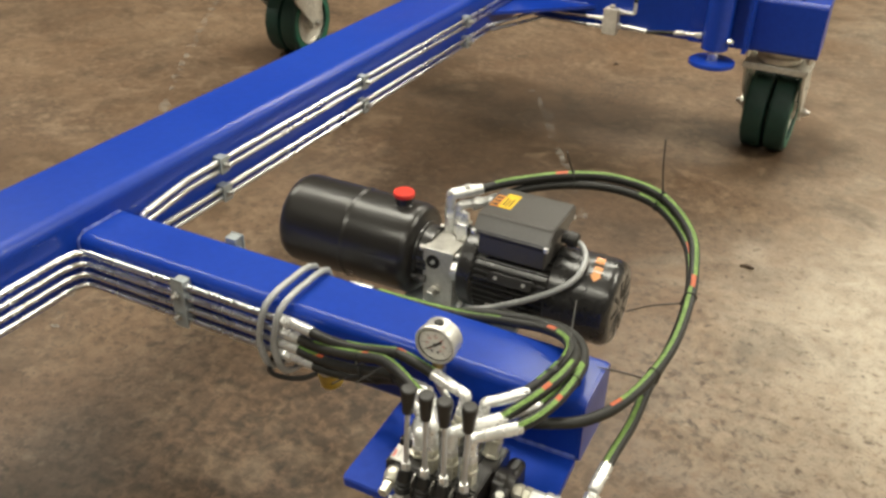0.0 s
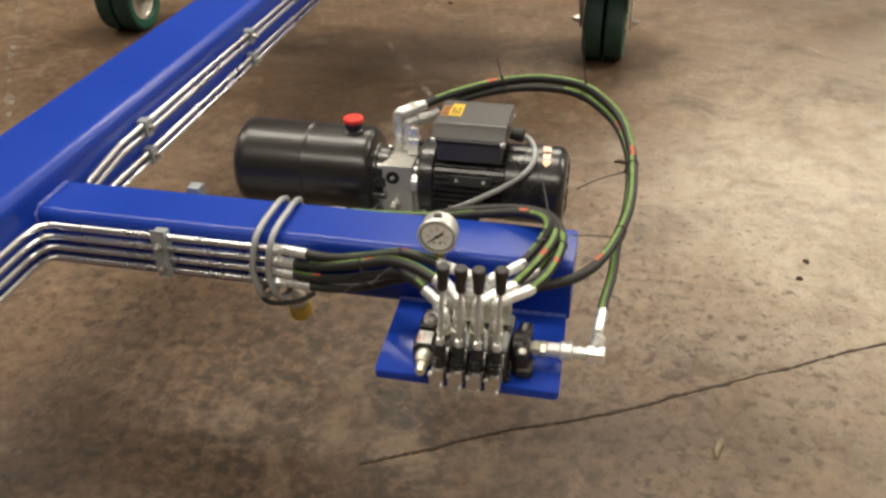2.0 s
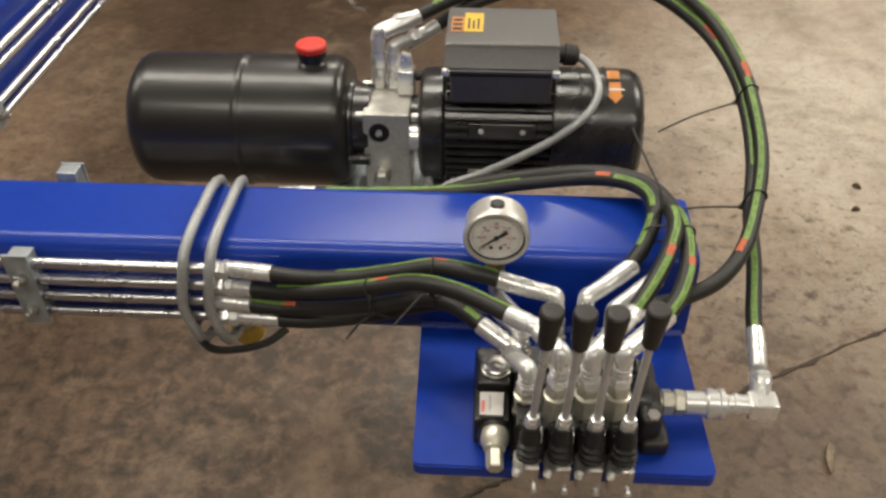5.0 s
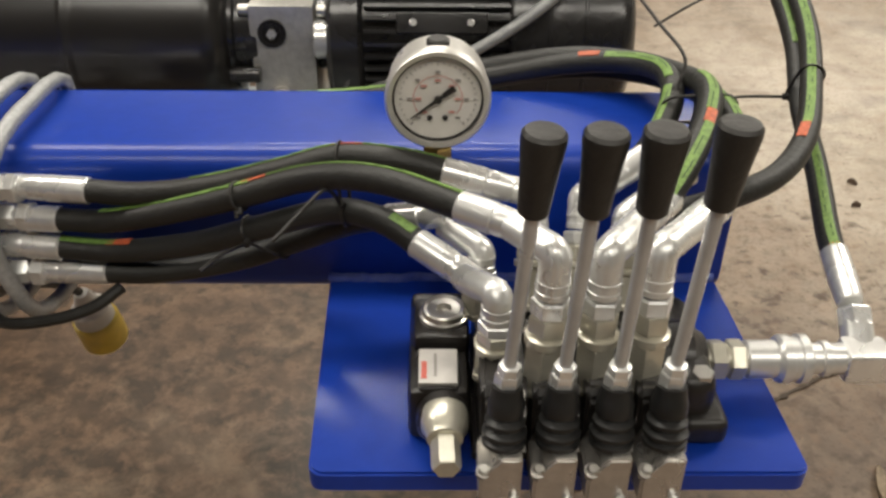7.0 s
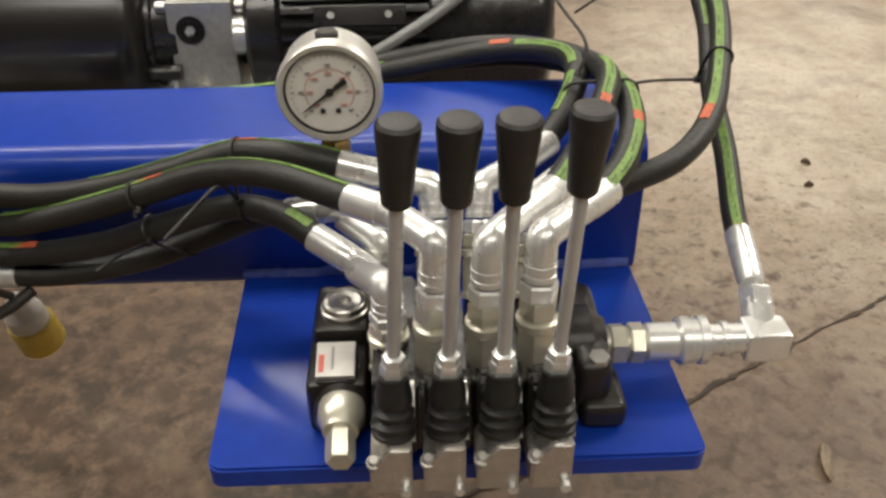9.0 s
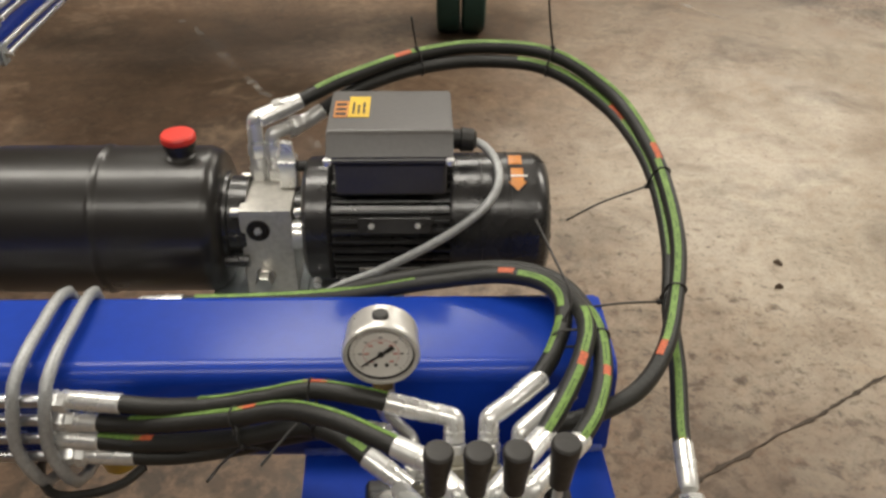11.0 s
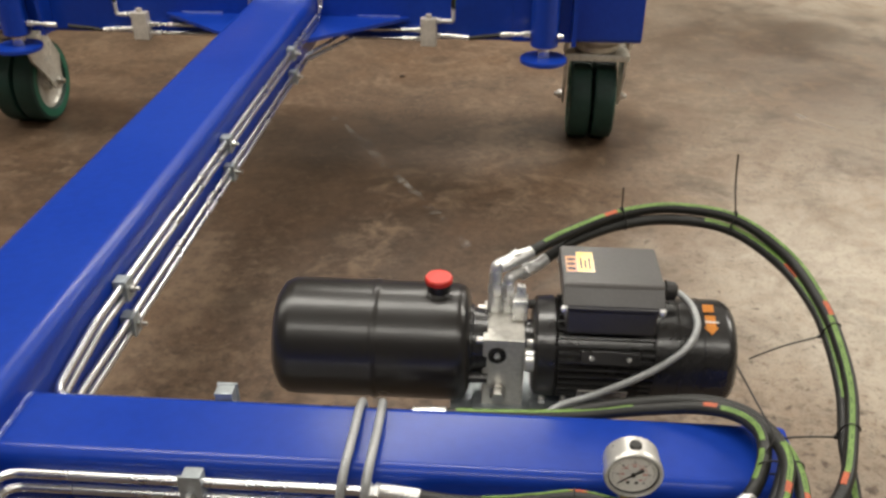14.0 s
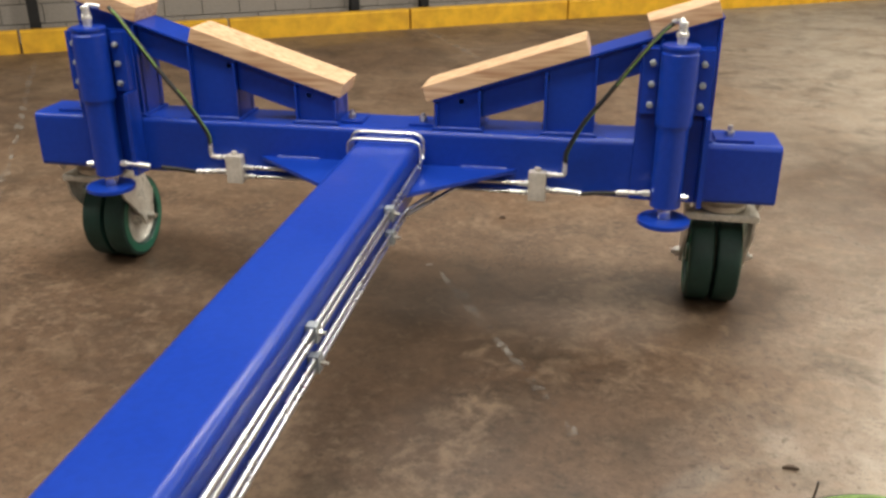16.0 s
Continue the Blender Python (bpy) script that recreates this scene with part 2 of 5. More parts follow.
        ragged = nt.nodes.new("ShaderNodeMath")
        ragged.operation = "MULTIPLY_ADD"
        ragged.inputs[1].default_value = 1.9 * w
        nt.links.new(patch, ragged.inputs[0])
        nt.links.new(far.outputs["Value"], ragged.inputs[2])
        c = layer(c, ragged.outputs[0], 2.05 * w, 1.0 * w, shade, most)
    # granular wear and peppered oil spotting beside the side arm and under the frame
    pepper, crumb = tex(24, 8, 0.3), tex(31, 7, 0.3)
    for source, x, y, reach, low, shade, most in ((crumb, -0.8, 1.55, 0.16, 0.36, FLOOR_GRAIN, 0.85), (pepper, -0.75, 1.5, 0.12, 0.4, FLOOR_SPOT_SHADE, 0.9), (pepper, -0.8, 3.1, 0.21, 0.42, FLOOR_SPOT_SHADE, 0.6), (pepper, 0.3, 1.6, 0.2, 0.46, FLOOR_OIL_SHADE, 0.5), (crumb, 0.6, 2.1, 0.12, 0.47, FLOOR_OIL_SHADE, 0.2)):
        far = nt.nodes.new("ShaderNodeVectorMath")
        far.operation = "DISTANCE"
        nt.links.new(co.outputs["Object"], far.inputs[0])
        far.inputs[1].default_value = (x, y, 0)
        fade = nt.nodes.new("ShaderNodeMath")
        fade.operation = "MULTIPLY_ADD"
        fade.inputs[1].default_value = -reach
        nt.links.new(far.outputs["Value"], fade.inputs[0])
        nt.links.new(source, fade.inputs[2])
        c = layer(c, fade.outputs[0], low, low + 0.14, shade, most)
    c = layer(c, uneven(mottle, 0.9), 0.9, 1.2, FLOOR_BASE, 0.55)
    c = layer(c, uneven(mottle, 0.9), 0.9, 0.72, FLOOR_PALE, 0.5)
    c = layer(c, streak, 0.5, 0.72, FLOOR_RUST, 0.42)
    c = layer(c, swirl, 0.5, 0.64, FLOOR_DARK, 0.15)
    c = layer(c, uneven(grit, 0.8), 0.94, 1.12, FLOOR_DARK, 0.3)
    c = layer(c, uneven(grit, 0.8), 0.84, 0.7, FLOOR_PALE, 0.2)
    c = layer(c, speck, 0.54, 0.68, FLOOR_DARK, 0.3)
    c = layer(c, tex(42, 5, 0.2), 0.61, 0.71, FLOOR_OIL_SHADE, 0.55)
    c = layer(c, tex(90, 4, 0.2), 0.62, 0.7, FLOOR_OIL_SHADE, 0.85)
    c = layer(c, uneven(tex(50, 7, 0.4), 0.6), 0.92, 1.0, FLOOR_SPOT_SHADE, 0.6)
    c = layer(c, tex(3.2, 11, 0.5), 0.52, 0.68, FLOOR_SPOT_SHADE, 0.5)
    c = layer(c, tex(2.4, 11, 0.7), 0.56, 0.72, FLOOR_PALE, 0.4)
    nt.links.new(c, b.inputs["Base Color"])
    rr = nt.nodes.new("ShaderNodeMapRange")
    rr.inputs["From Min"].default_value, rr.inputs["From Max"].default_value = 0.32, 0.66
    rr.inputs["To Min"].default_value, rr.inputs["To Max"].default_value = 0.36, 0.64
    nt.links.new(patch, rr.inputs["Value"])
    nt.links.new(rr.outputs["Result"], b.inputs["Roughness"])
    bp = nt.nodes.new("ShaderNodeBump")
    bp.inputs["Strength"].default_value, bp.inputs["Distance"].default_value = 0.12, 0.003
    nt.links.new(mottle, bp.inputs["Height"])
    nt.links.new(bp.outputs["Normal"], b.inputs["Normal"])
    return m


def worn_paint():
    m = bpy.data.materials.new("worn_white_line")
    m.use_nodes = True
    nt = m.node_tree
    b = nt.nodes["Principled BSDF"]
    b.inputs["Base Color"].default_value = (0.5, 0.47, 0.42, 1)
    b.inputs["Roughness"].default_value = 0.7
    co = nt.nodes.new("ShaderNodeTexCoord")
    n = nt.nodes.new("ShaderNodeTexNoise")
    n.inputs["Scale"].default_value, n.inputs["Detail"].default_value = 10, 10
    n.inputs["Roughness"].default_value = 0.7
    nt.links.new(co.outputs["Object"], n.inputs["Vector"])
    r = nt.nodes.new("ShaderNodeMapRange")
    r.inputs["From Min"].default_value, r.inputs["From Max"].default_value, r.inputs["To Max"].default_value = 0.5, 0.7, 0.42
    nt.links.new(n.outputs["Fac"], r.inputs["Value"])
    nt.links.new(r.outputs["Result"], b.inputs["Alpha"])
    return m


FLOOR_BASE, FLOOR_PALE, FLOOR_DARK, FLOOR_RUST = (0.156, 0.098, 0.061), (0.265, 0.187, 0.123), (0.052, 0.033, 0.0215), (0.125, 0.069, 0.037)
FLOOR_STAIN_SHADE, FLOOR_RED, FLOOR_PALEST = (0.048, 0.03, 0.0185), (0.23, 0.142, 0.085), (0.54, 0.487, 0.405)
FLOOR_GRAIN = (0.15, 0.094, 0.058)
FLOOR_SPOT_SHADE = (0.038, 0.027, 0.018)
FLOOR_LIT_WEAR, FLOOR_OIL_SHADE = (0.445, 0.387, 0.305), (0.064, 0.041, 0.0265)
PINE, CONCRETE, WORN = timber(), concrete(), worn_paint()

# ---- mesh helpers ----
V = Vector
BASE = {}


def thing(name, base, label, category, group="", kind=""):
    ob = new(name)
    ob.empty_display_size = 0.05
    ob.location = base
    BASE[ob] = V(base)
    return tagged(ob, label, category, group, kind)


def mesh_of(name, bm, mat, base, angle=35):
    bmesh.ops.recalc_face_normals(bm, faces=bm.faces)
    bmesh.ops.translate(bm, verts=bm.verts, vec=-V(base))
    me = bpy.data.meshes.new(name)
    bm.to_mesh(me)
    bm.free()
    me.materials.append(mat)
    me.polygons.foreach_set("use_smooth", [True] * len(me.polygons))
    me.set_sharp_from_angle(angle=radians(angle))
    return me


def even(ob):
    """Keeps the large flat faces flat beside their rounded edges."""
    mod = ob.modifiers.new("normals", "WEIGHTED_NORMAL")
    mod.keep_sharp = True
    return ob


def part(name, bm, mat, parent, label="", angle=35):
    """One mesh, modelled in world places, under a thing or a part of it."""
    ob = even(new(name, mesh_of(name, bm, mat, BASE[parent], angle)))
    ob.parent = parent
    BASE[ob] = BASE[parent]
    if label:
        ob["label"] = label
    return ob


def single(name, bm, mat, base, label, category, group="", kind="", angle=35):
    """A thing of one mesh."""
    ob = even(new(name, mesh_of(name, bm, mat, base, angle)))
    ob.location = base
    BASE[ob] = V(base)
    return tagged(ob, label, category, group, kind)


def frame_of(direction):
    d = V(direction).normalized()
    q = V((0, 0, 1)).rotation_difference(d)
    return q.to_matrix().to_4x4()


def box(bm, lo, hi, bevel=0.0, seg=2, m=None):
    lo, hi = V(lo), V(hi)
    r = bmesh.ops.create_cube(bm, size=1.0)
    vs = r["verts"]
    bmesh.ops.scale(bm, verts=vs, vec=hi - lo)
    bmesh.ops.translate(bm, verts=vs, vec=(lo + hi) / 2)
    if m is not None:
        bmesh.ops.transform(bm, matrix=m, verts=vs)
    if bevel:
        es = {e for v in vs for e in v.link_edges}
        bmesh.ops.bevel(bm, geom=list(es), offset=bevel, segments=seg, profile=0.5, affect="EDGES")
    return bm


def lathe(bm, origin, direction, profile, seg=24, turn=0.0, caps=True):
    """A turned body: profile rows of (along, radius) from origin along direction."""
    m = Matrix.Translation(origin) @ frame_of(direction)
    rings = []
    for h, r in profile:
        rings.append([bm.verts.new(m @ V((r * math.cos(a), r * math.sin(a), h)))
                      for a in (turn + 2 * math.pi * k / seg for k in range(seg))])
    for a, b in zip(rings, rings[1:]):
        for k in range(seg):
            bm.faces.new((a[k], a[(k + 1) % seg], b[(k + 1) % seg], b[k]))
    if caps:
        bm.faces.new(rings[0][::-1])
        bm.faces.new(rings[-1])
    return bm


def rod(bm, p, q, r, seg=16, chamfer=0.0):
    p, q = V(p), V(q)
    n = (q - p).length
    c = chamfer
    prof = [(0, r), (n, r)] if not c else [(0, r - c), (c, r), (n - c, r), (n, r - c)]
    return lathe(bm, p, q - p, prof, seg)


def hexnut(bm, p, q, r, turn=0.0):
    p, q = V(p), V(q)
    n = (q - p).length
    return lathe(bm, p, q - p, [(0, r * 0.9), (n * 0.12, r), (n * 0.88, r), (n, r * 0.9)], 6, turn)


def prism(bm, outline, lo, hi, m=None):
    """An outline in the plane x, z, pulled along y from lo to hi."""
    a = [bm.verts.new(V((x, lo, z))) for x, z in outline]
    b = [bm.verts.new(V((x, hi, z))) for x, z in outline]
    n = len(outline)
    bm.faces.new(a)
    bm.faces.new(b[::-1])
    for k in range(n):
        bm.faces.new((a[k], b[k], b[(k + 1) % n], a[(k + 1) % n]))
    if m is not None:
        bmesh.ops.transform(bm, matrix=m, verts=a + b)
    return bm


def round_rect(w, h, r, n=6):
    pts = []
    for cx, cy, a0 in ((w / 2 - r, h / 2 - r, 0), (-w / 2 + r, h / 2 - r, 90), (-w / 2 + r, -h / 2 + r, 180), (w / 2 - r, -h / 2 + r, 270)):
        for k in range(n + 1):
            a = radians(a0 + 90 * k / n)
            pts.append((cx + r * math.cos(a), cy + r * math.sin(a)))
    return pts


def hollow(bm, w, h, r, wall, length):
    """A square steel tube along y from 0, open at both ends."""
    outer, inner = round_rect(w, h, r), round_rect(w - 2 * wall, h - 2 * wall, max(r - wall, 0.002))
    rows = [[bm.verts.new((x, y, z)) for x, z in o] for y, o in ((0, inner), (0, outer), (length, outer), (length, inner))]
    n = len(outer)
    for a, b in zip(rows, rows[1:] + rows[:1]):
        for k in range(n):
            bm.faces.new((a[k], a[(k + 1) % n], b[(k + 1) % n], b[k]))
    return bm


def smooth(points, n=7):
    """A soft curve through the points."""
    p = [V(q) for q in points]
    p = [p[0] * 2 - p[1]] + p + [p[-1] * 2 - p[-2]]
    out = []
    for a, b, c, d in zip(p, p[1:], p[2:], p[3:]):
        for k in range(n):
            t = k / n
            out.append(0.5 * (2 * b + (c - a) * t + (2 * a - 5 * b + 4 * c - d) * t * t + (3 * b - a - 3 * c + d) * t ** 3))
    out.append(p[-2].copy())
    return out


def filleted(points, r, n=6):
    """A line of straights with bends of radius r."""
    p = [V(q) for q in points]
    out = [p[0]]
    for a, b, c in zip(p, p[1:], p[2:]):
        u, w = (a - b).normalized(), (c - b).normalized()
        half = u.angle(w) / 2
        d = min(r / math.tan(half), (a - b).length * 0.49, (c - b).length * 0.49)
        s, e = b + u * d, b + w * d
        out += [s.lerp(b, t).lerp(b.lerp(e, t), t) for t in (k / n for k in range(n + 1))]
    return out + [p[-1]]


def frames(path, ref=None):
    out, normal = [], None
    for k, p in enumerate(path):
        t = (path[min(k + 1, len(path) - 1)] - path[max(k - 1, 0)]).normalized()
        if ref is not None:
            nn = V(ref) - t * t.dot(V(ref))
            if nn.length < 0.15 and normal is not None:
                nn = normal - t * t.dot(normal)
        elif normal is None:
            nn = V((0, 0, 1)) - t * t.z if abs(t.z) < 0.9 else V((1, 0, 0)) - t * t.x
        else:
            nn = normal - t * t.dot(normal)
        normal = nn.normalized()
        out.append((p, normal, t.cross(normal)))
    return out


def sweep(bm, path, r, seg=12, ref=None):
    rings = [[bm.verts.new(p + (n * math.cos(a) + b * math.sin(a)) * r) for a in (2 * math.pi * k / seg for k in range(seg))]
             for p, n, b in frames(path, ref)]
    for a, b in zip(rings, rings[1:]):
        for k in range(seg):
            bm.faces.new((a[k], a[(k + 1) % seg], b[(k + 1) % seg], b[k]))
    bm.faces.new(rings[0][::-1])
    bm.faces.new(rings[-1])
    return bm


def band(bm, path, r, angle, half, start, end, twist=0.0, thick=0.0007, ref=(0, 0, 1)):
    """A printed band on a hose, from start to end (shares of its length)."""
    fr = frames(path, ref)
    n = len(fr)
    i0, i1 = int(start * (n - 1)), max(int(start * (n - 1)) + 1, int(round(end * (n - 1))))
    rows = []
    for i in range(i0, min(i1, n - 1) + 1):
        p, nn, b = fr[i]
        a0 = radians(angle + twist * i / n)
        rows.append([bm.verts.new(p + (nn * math.cos(a) + b * math.sin(a)) * rr) for rr, a in
                     [(r - 0.001, a0 - half)] + [(r + thick, a0 + half * s) for s in (-1, -0.33, 0.33, 1)] + [(r - 0.001, a0 + half)]])
    for a, b in zip(rows, rows[1:]):
        for k in range(6):
            bm.faces.new((a[k], a[(k + 1) % 6], b[(k + 1) % 6], b[k]))
    bm.faces.new(rows[0])
    bm.faces.new(rows[-1][::-1])
    return bm


def B():
    return bmesh.new()

# ---- the hall ----
bm = B()
box(bm, (-14, -9, -0.2), (14, 17, 0))
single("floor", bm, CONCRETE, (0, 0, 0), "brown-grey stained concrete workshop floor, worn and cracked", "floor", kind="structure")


def ribbon(name, points, width, z, mat, label, category, jitter=0.0, seed=1, thick=0.0015, n=12):
    rnd = random.Random(seed)
    pts = smooth([(x, y, z) for x, y in points], n)
    bm = B()
    rows = []
    drift = 0
    for k, p in enumerate(pts):
        t = (pts[min(k + 1, len(pts) - 1)] - pts[max(k - 1, 0)]).normalized()
        s = V((-t.y, t.x, 0))
        drift = 0.8 * drift + rnd.uniform(-jitter, jitter)
        c = p + s * drift
        w = width * rnd.choice((0.25, 0.5, 0.8, 1.0, 1.3)) * rnd.uniform(0.8, 1.2) / 2
        rows.append([bm.verts.new(c + s * w), bm.verts.new(c - s * w), bm.verts.new(c - s * w - V((0, 0, thick))), bm.verts.new(c + s * w - V((0, 0, thick)))])
    for a, b in zip(rows, rows[1:]):
        for k in range(4):
            bm.faces.new((a[k], a[(k + 1) % 4], b[(k + 1) % 4], b[k]))
    bm.faces.new(rows[0])
    bm.faces.new(rows[-1][::-1])
    return single(name, bm, mat, (0, 0, 0), label, category, kind="structure")


CRACK_FILL = material("crack_dirt", (0.042, 0.031, 0.022), 0.9, 0, 0.5, 60, 0.5, 0.5, 9, tint=(0.09, 0.065, 0.045))
ribbon("floor_crack", [(-0.6, 1.245), (-0.42, 1.335), (-0.278, 1.419), (0.005, 1.549), (0.311, 1.723), (0.768, 1.986), (1.5, 2.42), (3, 3.3)],
       0.0085, 0.003, CRACK_FILL, "dark dirt-filled crack running across the concrete floor", "floor crack", 0.0022, 3, n=34)
ribbon("floor_marking", [(-1.9, 1.55), (-2.866, 3.121), (-3.234, 3.686), (-3.8, 4.62), (-4.515, 5.873), (-5.888, 8.165)], 0.045, 0.003, WORN,
       "worn white painted line on the concrete floor", "floor line", 0.004, 5)
ribbon("floor_marking", [(-1.41, 4.36), (-1.2, 4.02), (-1.033, 3.717), (-0.874, 3.442), (-0.64, 3.003)], 0.042, 0.003, WORN,
       "faint scuffed pale line on the floor under the frame", "floor line", 0.006, 6)
ribbon("floor_marking", [(0.449, 5.1), (0.71, 4.715), (1.1, 4.2)], 0.03, 0.003, WORN, "faint scuffed pale line on the concrete floor", "floor line", 0.006, 7)
ribbon("floor_marking", [(-2.7, 10.6), (-2.296, 10.012), (-1.767, 9.016)], 0.07, 0.003, WORN, "faint scuffed pale line near the yellow barrier", "floor line", 0.006, 8)

# block wall behind the yellow barrier
ALONG = V((0.854, 0.52, 0)).normalized()
ACROSS = V((-ALONG.y, ALONG.x, 0))
ORIGIN = V((-4.5, 9.55, 0))
WALL_TURN = math.degrees(math.atan2(ALONG.y, ALONG.x))
wall_m = Matrix.Translation(ORIGIN + ACROSS * 0.55) @ pose(0, 0, 0, 0, 0, WALL_TURN)
bm = B()
box(bm, (-9, 0.012, 0), (13, 0.2, 5.2), m=wall_m)
wall_north = single("wall_north", bm, MORTAR, (0, 0, 0), "grey painted concrete block wall behind a yellow barrier", "wall", kind="structure")
for name, lo, hi in (("wall_south", (-14, -9.2, 0), (14, -9, 5.2)), ("wall_west", (-12.2, -9, 0), (-12, 17, 5.2))):
    single(name, box(B(), lo, hi), SHEET, (0, 0, 0), "plain grey workshop wall", "wall", kind="structure")
single("wall_east", box(B(), (EAST, -9, 0), (EAST + 0.2, 17, 5.2)), SHEET, (0, 0, 0), "plain grey workshop wall", "wall", kind="structure")
single("ceiling", box(B(), (-14, -9.2, 5.2), (14, 17, 5.4)), CEIL, (0, 0, 0), "plain pale workshop roof deck", "ceiling", kind="structure")


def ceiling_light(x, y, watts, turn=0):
    t = thing("ceiling_light", (x, y, LAMP_Z), "unseen long wide white workshop light panel hung from the roof, place and shape assumed", "ceiling light", "roof lights")
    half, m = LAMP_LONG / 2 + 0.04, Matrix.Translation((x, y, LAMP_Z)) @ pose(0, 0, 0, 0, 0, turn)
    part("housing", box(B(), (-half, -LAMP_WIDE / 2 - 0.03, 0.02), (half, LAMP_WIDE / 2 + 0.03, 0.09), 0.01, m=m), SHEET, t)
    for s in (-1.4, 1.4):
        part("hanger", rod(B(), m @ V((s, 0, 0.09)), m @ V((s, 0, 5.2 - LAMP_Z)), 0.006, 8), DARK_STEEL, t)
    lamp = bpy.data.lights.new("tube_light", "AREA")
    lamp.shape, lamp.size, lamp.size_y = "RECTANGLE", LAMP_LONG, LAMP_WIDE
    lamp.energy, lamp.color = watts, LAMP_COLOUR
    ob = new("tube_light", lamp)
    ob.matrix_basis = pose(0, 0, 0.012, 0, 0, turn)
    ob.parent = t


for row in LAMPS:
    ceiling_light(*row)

# yellow barrier along the wall, in lengths
barrier_m = Matrix.Translation(ORIGIN) @ pose(0, 0, 0, 0, 0, WALL_TURN)
for k in range(-2, 5):
    a = k * 2.02
    bm = B()
    prism(bm, [(0, 0), (0.12, 0), (0.12, 0.2), (0.1, 0.22), (0.02, 0.22), (0, 0.2)], a + 0.006, a + 2.0, m=barrier_m @ pose(0, 0, 0, 0, 0, -90) @ Matrix.Diagonal((-1, 1, 1, 1)))
    single("yellow_barrier", bm, YELLOW_PAINT, barrier_m @ V((a + 1, 0, 0)), "scuffed yellow painted floor barrier along the block wall", "barrier", "wall barriers")
for s in (-1.88, 1.46, 2.3, 5.6):
    bm = B()
    prism(bm, [(-0.05, 0), (0.05, 0), (0.05, 0.012), (0.006, 0.012), (0.006, 0.088), (0.05, 0.088), (0.05, 0.1), (-0.05, 0.1), (-0.05, 0.088), (-0.006, 0.088), (-0.006, 0.012), (-0.05, 0.012)],
          0, 3.2, m=barrier_m @ Matrix.Translation((s, 0.3, 0)) @ pose(0, 0, 0, 90, 0, 0) @ Matrix.Diagonal((1, 1, -1, 1)))
    single("wall_post", bm, DARK_STEEL, barrier_m @ V((s, 0.3, 0)), "dark steel upright standing against the block wall", "post", "wall posts")

# ---- trolley frame ----
BX0, BX1, BZ0, BZ1 = -1.555, -1.315, 0.505, 0.712
AY0, AY1, AZ0, AZ1 = 1.255, 1.405, 0.506, 0.652
AX1 = -0.118
CX0, CX1, CY0, CY1, CZ0, CZ1 = -2.915, -0.008, 3.85, 4.075, 0.52, 0.745
MID = (CX0 + CX1) / 2

fr = thing("trolley_frame", (MID, 2.0, 0.5), "bright blue enamelled welded steel tube frame of a wheeled cradle", "steel frame")
bm = hollow(B(), BX1 - BX0, BZ1 - BZ0, 0.032, 0.01, CY0 + 1.4)
bmesh.ops.translate(bm, verts=bm.verts, vec=((BX0 + BX1) / 2, -1.4, (BZ0 + BZ1) / 2))
part("main_beam", bm, BLUE, fr)
bm = hollow(B(), AY1 - AY0, AZ1 - AZ0, 0.022, 0.008, AX1 - BX1)
bmesh.ops.transform(bm, matrix=Matrix.Translation((BX1, (AY0 + AY1) / 2, (AZ0 + AZ1) / 2)) @ pose(0, 0, 0, 0, 0, -90), verts=bm.verts)
part("side_arm", bm, BLUE, fr)
bm = prism(B(), round_rect(AY1 - AY0 - 0.004, AZ1 - AZ0 - 0.004, 0.02), 0, 0.006, m=Matrix.Translation((AX1 - 0.001, (AY0 + AY1) / 2, (AZ0 + AZ1) / 2)) @ pose(0, 0, 0, 0, 0, -90))
part("end_cap", bm, BLUE, fr)
bm = hollow(B(), CY1 - CY0, CZ1 - CZ0, 0.022, 0.009, CX1 - CX0)
bmesh.ops.transform(bm, matrix=Matrix.Translation((CX0, (CY0 + CY1) / 2, (CZ0 + CZ1) / 2)) @ pose(0, 0, 0, 0, 0, -90), verts=bm.verts)
part("cross_beam", bm, BLUE, fr)
for x, s in ((CX0, 1), (CX1, -1)):
    bm = prism(B(), round_rect(CY1 - CY0 - 0.004, CZ1 - CZ0 - 0.004, 0.02), 0, 0.006, m=Matrix.Translation((x + s * 0.001 - (0.006 if s > 0 else 0) + (0.005 if s > 0 else 0), (CY0 + CY1) / 2, (CZ0 + CZ1) / 2)) @ pose(0, 0, 0, 0, 0, -90))
    part("end_cap", bm, BLUE, fr)
bm = B()
# thick plate butted against the arm, its free corners rounded
corner = [(-0.4672 + 0.011 * (1 - math.cos(radians(a))), 1.018 + 0.011 * (1 - math.sin(radians(a)))) for a in range(0, 91, 15)]
corner += [(-0.112 - 0.011 * (1 - math.sin(radians(a))), 1.018 + 0.011 * (1 - math.cos(radians(a)))) for a in range(0, 91, 15)]
prism(bm, corner + [(-0.118, AY0 - 0.0015), (-0.474, AY0 - 0.0015)], 0.5045, 0.5232,
      m=Matrix(((1, 0, 0, 0), (0, 0, 1, 0), (0, 1, 0, 0), (0, 0, 0, 1))))
bmesh.ops.bevel(bm, geom=[e for e in bm.edges if abs(e.verts[0].co.z - e.verts[1].co.z) < 1e-5], offset=0.002, segments=2, affect="EDGES")
plate = part("valve_plate", bm, BLUE, fr)


